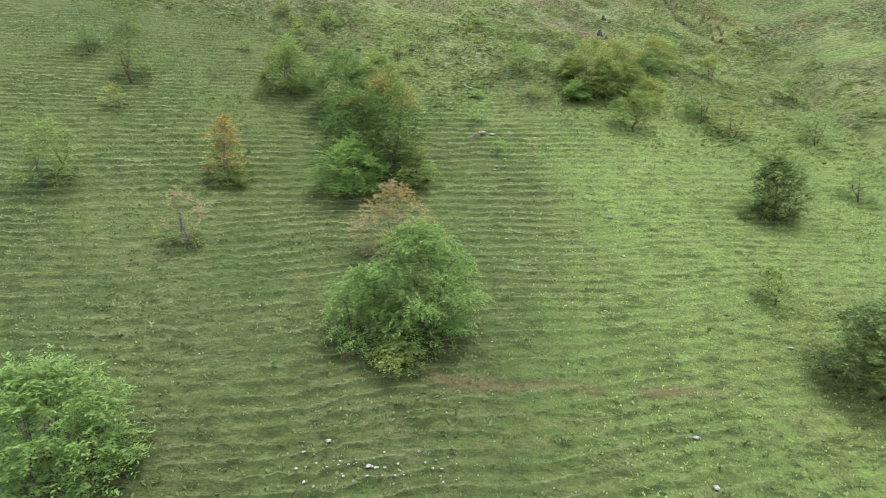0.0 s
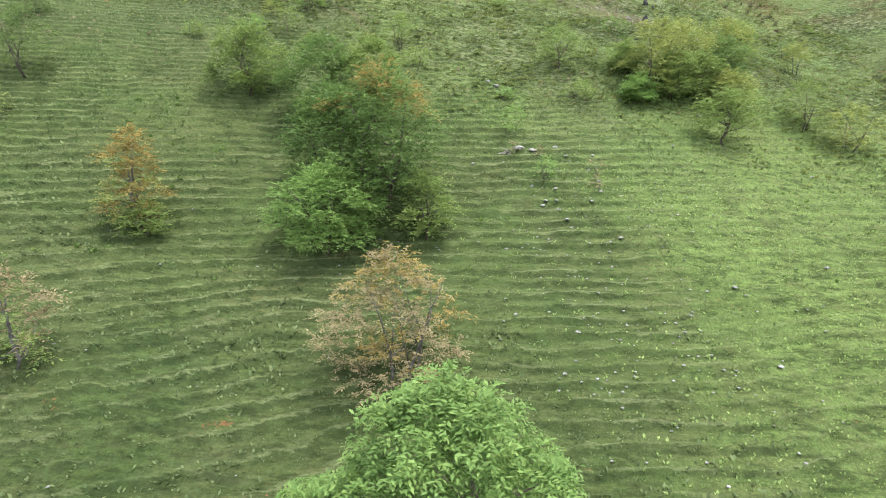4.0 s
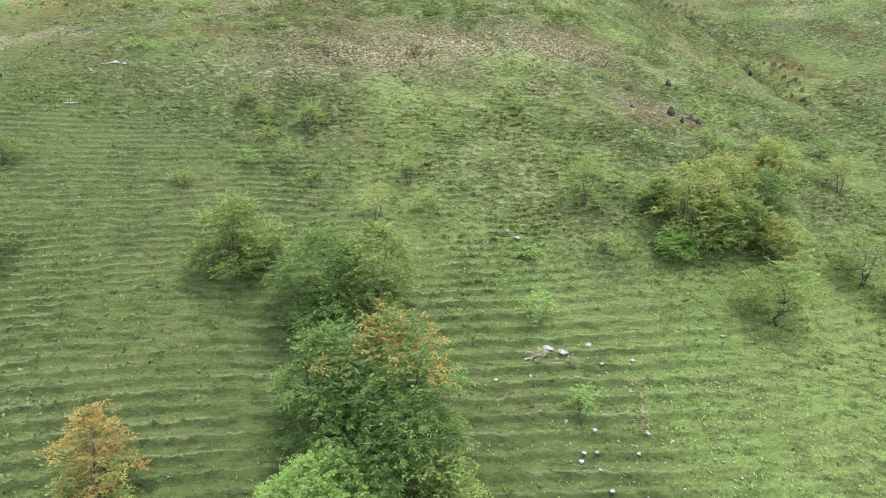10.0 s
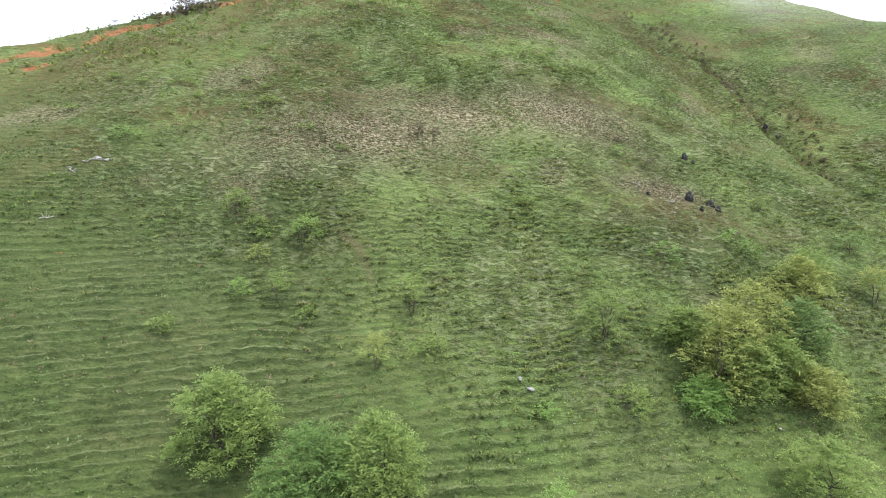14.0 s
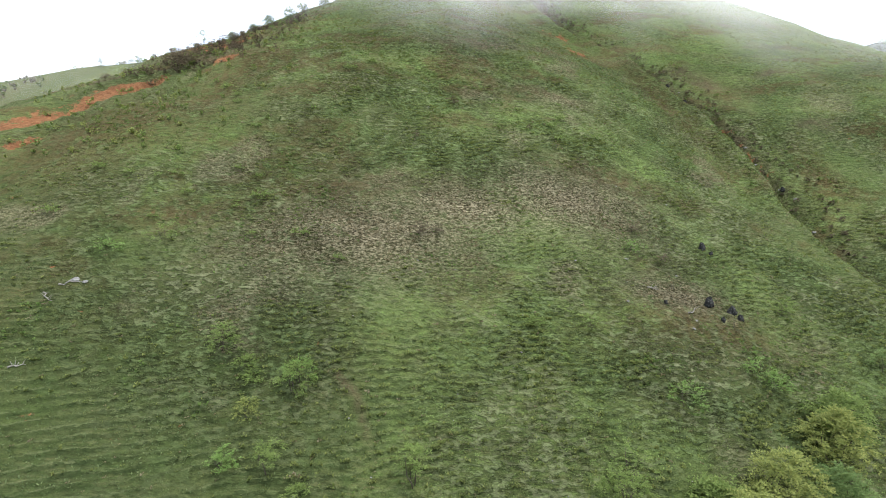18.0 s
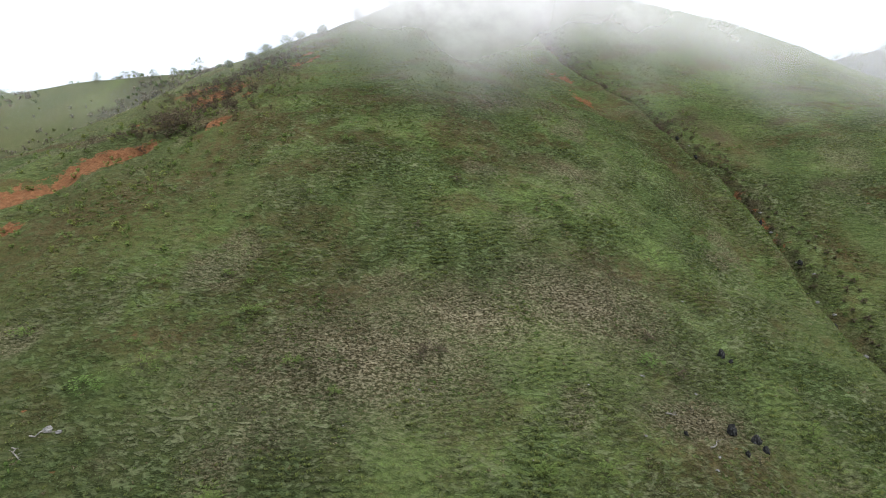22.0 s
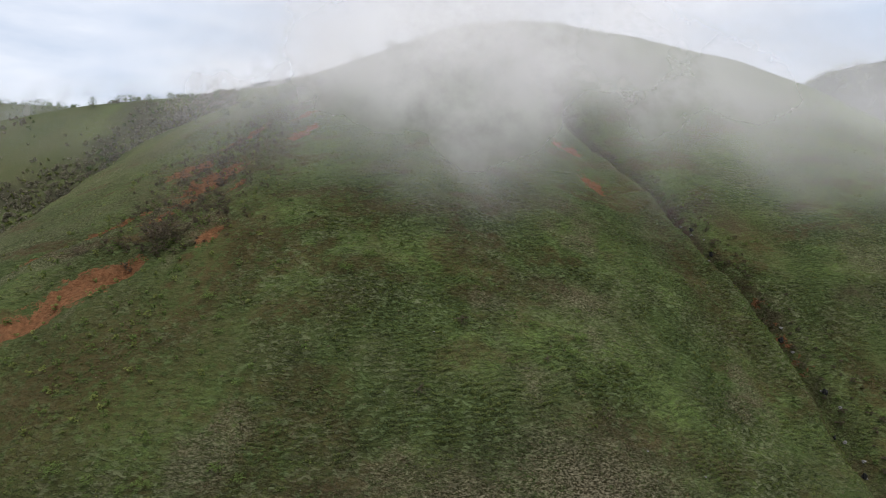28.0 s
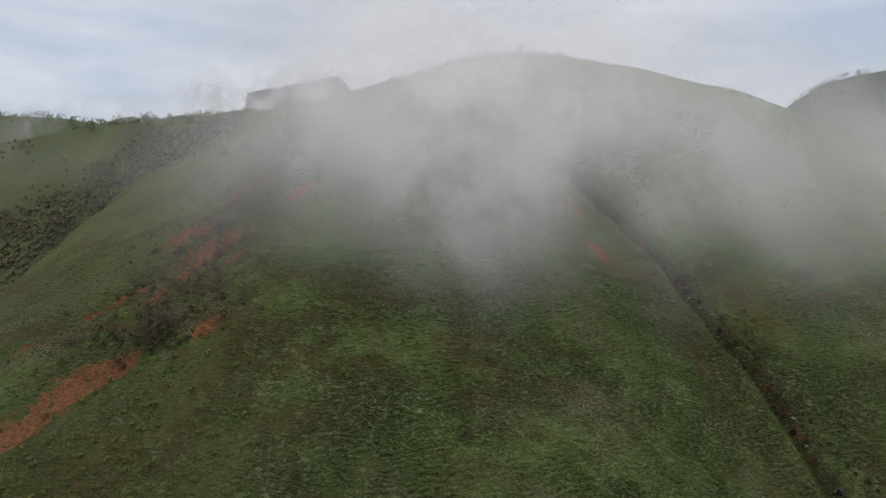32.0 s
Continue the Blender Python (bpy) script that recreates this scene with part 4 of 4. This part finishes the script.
sow(proto("shrub", "dark brownish scrub bush beside a red earth slip", 3.0, 2.4, "heath", 301, 900), [(-80.5, 200, 1.9, 10), (-78, 203, 1.5, 50), (-84, 206, 1.3, 80)] + band(34, SCARP, 195, 330, 3, 9, 0.4, 1.0), "scrub on the slip")
sow(proto("shrub", "dark bush growing in the stony gully", 2.4, 2.0, "heath", 303, 900), band(20, GULLY, 172, 380, 3.2, 1.5, 0.3, 0.8), "bushes in the gully")
sow(proto("shrub", "green bush on the gully's bank", 2.0, 1.8, "green", 304, 700), band(12, GULLY, 120, 370, 7, 4, 0.3, 0.8), "bushes in the gully")
sow(proto("shrub", "dark bush on the skyline of the shoulder", 4.2, 3.0, "dark", 305, 700), band(22, SCARP, 340, 640, -8, 16, 0.5, 1.2) + [(-200 - 290 * rs.uniform(0, 1) ** 1.3, 640 + rs.normal(0, 10), rs.uniform(0.35, 1.0) * rs.uniform(0.8, 2.0), 50 * k) for k in range(30)] + [(12 + 9 * k, 446 + rs.normal(0, 3), rs.uniform(0.5, 0.9), 40 * k) for k in range(7)], "bushes on the skyline")
sow(proto("shrub", "green bush on the skyline of the shoulder", 3.4, 2.6, "olive", 306, 560), band(18, SCARP, 330, 620, 10, 20, 0.4, 1.0) + [(-30 + 24 * k, 440 + rs.normal(0, 4), rs.uniform(0.4, 0.7), 70 * k) for k in range(8)], "bushes on the skyline")
sow(proto("shrub", "tall bush on the top of the hill", 4.6, 3.0, "dark", 311, 900, 12), [(4 + 7 * k + rs.normal(0, 2), 437 + rs.normal(0, 3), rs.uniform(0.35, 0.95), 40 * k) for k in range(9)], "bushes on the hilltop")


def scrub(name, label, mat, spots, size, seed, many=110):
    """Low scrub in a mass: many leafy mounds on the ground, too many to count."""
    r = np.random.RandomState(seed)
    x, y, s = np.array(spots).T
    z = ground(x, y)[0]
    pts = []
    for k in range(len(x)):
        n = int(many * min(2.2, s[k]))
        q, _, _ = crown_points(1.5 * s[k], 1.25 * s[k], n, r, 0.0, 6, fill=0.4)
        pts.append(q + np.array([x[k], y[k], z[k]]))
    v, f = leaves(np.concatenate(pts), size, r, 0.2)
    tagged(new(name, mesh_of(name, v, f, mat)), label, "scrub", kind="stuff")


def along(n, line, y0, y1, off, wide, smin, smax):
    return [(x, y, s) for x, y, s, _ in band(n, line, y0, y1, off, wide, smin, smax)]


scrub("green_scrub", "green scrub on the slope round the earth slips", LEAVES["green"], along(240, SCARP, 150, 335, 4, 17, 0.4, 1.2), 0.46, 331, 75)
scrub("olive_scrub", "olive scrub on the slope round the earth slips", LEAVES["olive"], along(200, SCARP, 150, 335, 2, 20, 0.3, 1.1), 0.46, 332, 75)
scrub("brown_scrub", "brown withered scrub round the earth slips", LEAVES["heath"], along(430, SCARP, 196, 325, 5, 11, 0.4, 1.5), 0.46, 333, 80)
scrub("gully_scrub", "brown scrub on the bank of the gully", LEAVES["heath"], along(170, GULLY, 165, 390, 5.5, 3.0, 0.3, 1.0), 0.40, 334)
scrub("bank_scrub", "green scrub on the bank of the gully", LEAVES["green"], along(110, GULLY, 120, 390, 7, 6, 0.3, 0.9), 0.40, 335)
def valley(n, wide, smin, smax):
    out = []
    for k in range(n):
        a, w = rs.uniform(-1, 1), rs.normal(0, wide)
        out.append((-305 + 100 * a - 0.5 * w, 505 + 62 * a + 0.85 * w, rs.uniform(smin, smax)))
    return out


scrub("valley_scrub", "brown scrub in the bottom of the side valley", LEAVES["valley"], valley(1500, 24, 0.9, 2.6), 1.6, 336, 18)
scrub("valley_bushes", "olive bushes on the slope of the side valley", LEAVES["olive"], valley(260, 30, 0.7, 1.8), 1.4, 337, 45)
side = [(x, y, rs.uniform(1.0, 3.0)) for x, y in rs.uniform((-460, 500), (-215, 640), (1100, 2)) if lattice(x, y, 26, 97) + 0.5 * lattice(x, y, 9, 98) > 0.42]
scrub("field_scrub", "dull green scrub in patches on the far side of the valley", LEAVES["bluish"], side[::2], 1.3, 338, 55)
scrub("withered_scrub", "withered brown scrub in patches on the far side of the valley", LEAVES["valley"], side[1::2], 1.3, 339, 55)
sow(proto("shrub", "low green weed bush on the upper slope", 1.2, 1.3, "green", 308, 420, 9), [(-45 + rs.normal(0, 14), 140 + rs.normal(0, 9), rs.uniform(0.4, 1.0), rs.uniform(0, 360)) for k in range(14)] + [(rs.uniform(-64, -22), rs.uniform(112, 195), rs.uniform(0.4, 1.1), rs.uniform(0, 360)) for k in range(10)]
    + [(18 + rs.normal(0, 7), 176 + rs.normal(0, 6), rs.uniform(0.4, 0.9), rs.uniform(0, 360)) for k in range(8)], "weed bushes")
sow(proto("shrub", "small withered grey bush on the upper slope", 1.4, 1.5, "heath", 309, 260, 7), [(-9.9, 138.3, 1.2, 0), (-7, 139, 0.8, 90), (-12, 163, 0.8, 30), (14, 172, 0.6, 200), (-4, 178, 1.0, 10), (30, 148, 0.9, 60), (34, 143, 0.8, 10)], "withered bushes")


# ---- stones ----
def boulder(bm, centre, size, rng):
    verts = bmesh.ops.create_icosphere(bm, subdivisions=2, radius=1.0)["verts"]
    squash = Vector((rng.uniform(0.8, 1.3), rng.uniform(0.7, 1.1), rng.uniform(0.5, 0.9))) * size
    seed = Vector((rng.uniform(0, 99), rng.uniform(0, 99), 0))
    turn = Euler((rng.normal(0, 0.2), rng.normal(0, 0.2), rng.uniform(0, 6.28))).to_matrix()
    for v in verts:
        k = 1 + 0.45 * noise.noise(v.co * 1.4 + seed) + 0.34 * noise.noise(v.co * 3.1 + seed)
        v.co = turn @ Vector([a * b * k for a, b in zip(v.co, squash)]) + Vector(centre)


def stone(x, y, size, mat, label, group, seed):
    """A broken rock: a few cracked lumps grown together, half sunk into the ground."""
    rng = np.random.RandomState(seed)
    bm = bmesh.new()
    pale = mat == PALESTONE
    for k in range(4):
        out = 0.0 if k == 0 else rng.uniform(0.35, 0.75) * size
        a = rng.uniform(0, 6.28)
        boulder(bm, (out * math.cos(a), out * math.sin(a), -0.2 * out), (0.50 if pale else 0.62) * size * (1.0 if k == 0 else rng.uniform(0.3, 0.65)), rng)
    me = bpy.data.meshes.new("boulder")
    bm.to_mesh(me)
    bm.free()
    me.materials.append(mat)
    ob = new("boulder", me)
    ob.scale = (1, 1, 0.8) if pale else (0.85, 0.85, 1.9)
    ob.location = (x, y, stand(x, y) + (0.05 if pale else 0.30) * size)
    tagged(ob, label, "rock", group)


for k, (x, y, s) in enumerate([(6.2, 81.3, 1.0), (7.6, 81.0, 0.8), (5.0, 80.2, 0.5), (10.4, 82.2, 0.6), (4.2, 78.6, 0.4), (12.9, 77.2, 0.55), (13.4, 75.4, 0.45), (13.1, 73.6, 0.5), (11.8, 71.8, 0.4), (6.6, 74.6, 0.5),
                               (15.0, 73.0, 0.35), (8.4, 70.6, 0.4), (7.2, 57.8, 0.35), (3.2, 66.0, 0.35), (12.0, 66.4, 0.3), (18.2, 62.0, 0.32), (9.6, 61.2, 0.28)]):
    stone(x, y, s if k < 4 else 0.75 * s, PALESTONE, "pale weathered stone lying in the pasture", "pale stones in the pasture", 400 + k)
for k, (x, y, s) in enumerate([(-58.4, 122.5, 1.1), (-56.8, 122.2, 0.7), (24.0, 131.0, 0.4), (33.5, 128.0, 0.5), (35.0, 130.4, 0.45), (27.0, 141.5, 0.5), (30.5, 160.0, 0.4), (40.5, 158.0, 0.4), (5.0, 96.0, 0.7), (4.0, 97.0, 0.5), (22.0, 96.0, 0.4), (36.0, 141.0, 0.5)]):
    stone(x, y, s, PALESTONE, "pale rock jutting from the steep slope", "pale rocks on the slope", 430 + k)
for k, (x, y, s) in enumerate([(39.4, 135.6, 0.75), (42.8, 134.6, 0.85), (43.6, 133.2, 0.5), (40.0, 131.8, 0.4), (44.3, 149.2, 0.7), (45.6, 148.4, 0.45), (31.0, 133.0, 0.35)]):
    stone(x, y, 1.5 * s, DARKSTONE, "dark lichen-spotted outcrop on the steep slope", "dark outcrop", 450 + k)
for k in range(52):
    y = 168 + 3.0 * k + rs.normal(0, 1.5)
    x = float(curve(GULLY[0], np.array([y]))[0]) + rs.normal(0.5, 1.4)
    stone(x, y, rs.uniform(0.4, 1.1), PALESTONE if k % 3 < 2 else DARKSTONE, "rock in the bed of the gully", "rocks in the gully", 470 + k)


def pebbles():
    """Small pale stones strewn over the pasture."""
    r = np.random.RandomState(5)
    bm = bmesh.new()
    boulder(bm, (0, 0, 0), 1.0, r)
    v0 = np.array([v.co[:] for v in bm.verts])
    f0 = np.array([[v.index for v in f.verts] for f in bm.faces])
    bm.free()
    n = 620
    x = np.concatenate([r.normal(12, 8, 360), r.normal(-5, 3, 60), r.uniform(-30, 45, 200)])
    y = np.concatenate([r.normal(66, 12, 360), r.normal(29.5, 1.2, 60), r.uniform(28, 175, 200)])
    z = ground(x, y)[0]
    s = r.uniform(0.04, 0.11, n) * (1 + (r.uniform(0, 1, n) > 0.93))
    a = r.uniform(0, 6.28, n)
    c, q = np.cos(a)[:, None], np.sin(a)[:, None]
    vx = (v0[None, :, 0] * c - v0[None, :, 1] * q) * s[:, None] + x[:, None]
    vy = (v0[None, :, 0] * q + v0[None, :, 1] * c) * s[:, None] + y[:, None]
    vz = v0[None, :, 2] * s[:, None] * 0.8 + (z + 0.3 * s + 0.12)[:, None]
    v = np.stack([vx, vy, vz], -1).reshape(-1, 3)
    f = (f0[None] + (np.arange(n) * len(v0))[:, None, None]).reshape(-1, 3)
    tagged(new("strewn_stones", mesh_of("strewn_stones", v, f, PALESTONE, True)), "small pale stones strewn over the pasture", "stones", kind="stuff")


pebbles()



def fallen_branch(x, y, length, turn, seed):
    """A bleached branch lying on the slope, with a few bare twigs."""
    rng = np.random.RandomState(seed)
    base = new("fallen_branch")
    base.location = (x, y, stand(x, y) + 0.12)
    tagged(base, "bleached bare branch lying on the grassy slope", "branch", "fallen branches")
    way = Vector((math.cos(radians(turn)), math.sin(radians(turn)), 0))
    line = []
    for k in range(6):
        p = way * length * (k / 5 - 0.5) + Vector((rng.normal(0, 0.06), rng.normal(0, 0.06), 0)) * length
        line.append(Vector((p.x, p.y, stand(x + p.x, y + p.y) - base.location.z + 0.14 + 0.10 * rng.uniform(0, 1))))
    bm = bmesh.new()
    tube(bm, line, [0.11, 0.10, 0.09, 0.07, 0.06, 0.03], 6)
    part("stem", bm, PALEWOOD, base)
    for k in (1, 2, 3, 4):
        tip = line[k] + Vector((rng.normal(0, 0.5), rng.normal(0, 0.5), rng.uniform(0.2, 0.7)))
        bm = bmesh.new()
        tube(bm, [line[k], line[k].lerp(tip, 0.5) + Vector((0, 0, 0.08)), tip], [0.05, 0.035, 0.012], 5)
        part("twig", bm, PALEWOOD, base)


for k, (x, y, length, turn) in enumerate([(-58.6, 121.6, 3.2, 20), (-60.4, 119.4, 2.6, -30), (-57.6, 110.0, 1.9, 25), (4.6, 80.4, 1.4, 15), (35.0, 132.0, 2.2, 40), (30.0, 136.0, 1.8, 10)]):
    fallen_branch(x, y, length, turn, 540 + k)
for k, (x, y, h) in enumerate([(13.2, 76.4, 1.9), (13.0, 74.2, 1.5), (5.2, 79.6, 1.7), (8.0, 79.4, 1.3), (34.0, 137.5, 2.0), (41.0, 130.5, 1.8), (19.0, 166.0, 1.6)]):
    plant("shrub", "withered straw-brown weed stalks in the pasture", S, x, y, h, 0.55 * h, "brown", 560 + k, n=260, size=0.16, lobes=5, stems=2, bark=GREYBARK, group="withered weeds")


# ---- woods on the far hills ----
def far_woods():
    """Tree crowns of the woods far off, too many to count."""
    r = np.random.RandomState(21)
    n = 1500
    x = np.concatenate([r.uniform(560, 1300, 1000), r.uniform(-1300, -330, 500)])
    y = np.concatenate([r.uniform(850, 1400, 1000), r.uniform(930, 1220, 500)])
    z = hill(x, y)
    s = r.uniform(3, 7.5, n)
    k = 26
    d = r.normal(0, 1, (n, k, 3))
    d /= np.linalg.norm(d, axis=2)[..., None]
    p = np.stack([x, y, z + 0.7 * s], -1)[:, None] + d * s[:, None, None] * np.array([0.8, 0.8, 1.0])
    v, f = leaves(p.reshape(-1, 3), 3.9, r, 0.1)
    tagged(new("far_woods", mesh_of("far_woods", v, f, LEAVES["dark"])), "dark woods on the hills far off", "woods", kind="stuff")


far_woods()


# ---- grass and weeds ----
def tufts(name, label, mat, n, x0, x1, y0, y1, tall, wide, seed, keep, blades=5, arch=0.0):
    """Tufts of blades, thickest where keep (a function of the place and its covers) is high."""
    r = np.random.RandomState(seed)
    x, y = r.uniform(x0, x1, n), r.uniform(y0, y1, n)
    z, cover = ground(x, y)
    k = r.uniform(0, 1, n) < keep(x, y, cover)
    x, y, z = x[k], y[k], z[k]
    m = len(x)
    size = r.uniform(0.55, 1.35, m) * (1 + 0.35 * lattice(x, y, 7, seed + 1))
    a = r.uniform(0, 6.2832, (m, blades))
    lean = r.uniform(0.45, 1.0, (m, blades))
    h = tall * size[:, None] * r.uniform(0.7, 1.2, (m, blades))
    foot = np.stack([x[:, None] + 0.25 * wide * np.cos(a), y[:, None] + 0.25 * wide * np.sin(a), np.repeat(z[:, None], blades, 1) - 0.05], -1)
    tip = foot + np.stack([np.cos(a) * lean * h, np.sin(a) * lean * h, h * np.sqrt(1.05 - lean ** 2) + 0.05], -1)
    side = np.stack([-np.sin(a), np.cos(a), 0 * a], -1) * (wide * 0.5 * size)[:, None, None]
    tip[..., 2] -= arch * 0.55 * h
    mid = foot * 0.45 + tip * 0.55 + np.array([0, 0, 1.0]) * ((0.12 + 0.45 * arch) * h)[..., None]
    v = np.stack([foot, mid + side, tip, mid - side], 2).reshape(-1, 3)
    i = (np.arange(m * blades) * 4)[:, None]
    f = np.concatenate([i + np.array([[0, 1, 2]]), i + np.array([[0, 2, 3]])], 1).reshape(-1, 3)
    tagged(new(name, mesh_of(name, v, f, mat)), label, "grass", kind="stuff")


tufts("grass", "short green pasture grass in uneven tufts", PASTURE, 115000, -75, 75, 24, 125, 0.24, 0.15, 11, lambda x, y, c: np.clip(0.45 + 0.45 * c["riser"] - 0.9 * c["tread"] - 0.6 * c["soil"] - 0.4 * c["lush"], 0.02, 1), 2)
tufts("meadow_grass", "fresh yellow-green meadow grass", MEADOW, 62000, -10, 75, 24, 112, 0.18, 0.12, 15, lambda x, y, c: 0.75 * c["lush"], 2)
tufts("rough_grass", "rough green tussock grass along the lips of the cattle steps", BLADES, 330000, -85, 100, 80, 225, 0.32, 0.30, 12, lambda x, y, c: np.clip(0.03 + 0.95 * c["lip"] * (0.35 + 0.65 * fall(lattice(x, y, 13, 93) + 0.5 * lattice(x, y, 4, 94), -0.4, 0.5)) - 0.6 * c["dry"] - 0.8 * c["soil"] - 0.6 * c["bank"] - 0.4 * c["rust"], 0.0, 1) * fall(y + 0.25 * x - 0.10 * np.abs(x), 80, 112) * (1 - 0.75 * fall(y, 165, 230)), 5, 1.0)
# fewer pale tussocks on the left flank, standing in for its dim light
tufts("upper_grass", "olive-green tussocks near the top of the hill", UPPER, 26000, -150, 200, 150, 420, 0.40, 0.36, 16, lambda x, y, c: np.clip(0.35 + 0.6 * fall(lattice(x, y, 15, 95), -0.3, 0.5) - 0.9 * c["soil"] - 0.7 * c["bank"] - 0.9 * c["rust"], 0.01, 1) * fall(y, 160, 225) * (1 - 0.6 * fall(y, 300, 420)) * (1 - 0.7 * fall(-x, 50, 75)), 5, 1.0)
tufts("dry_grass", "bleached dry grass tussocks on the trodden slope", DRYBLADES, 70000, -75, 80, 90, 245, 0.34, 0.13, 13, lambda x, y, c: np.clip(0.03 + 0.9 * fall(c["dry"], 0.25, 0.7) + 0.08 * c["tread"], 0, 1), 5, 0.8)
tufts("weeds", "leafy green weeds in patches on the hillside", WEEDS, 110000, -75, 90, 26, 230, 0.28, 0.22, 14, lambda x, y, c: 0.35 * (0.25 + 0.75 * fall(y, 75, 115)) * fall(lattice(x, y, 9, 91) + 0.6 * lattice(x, y, 2.5, 92), 0.3, 0.9), 5)
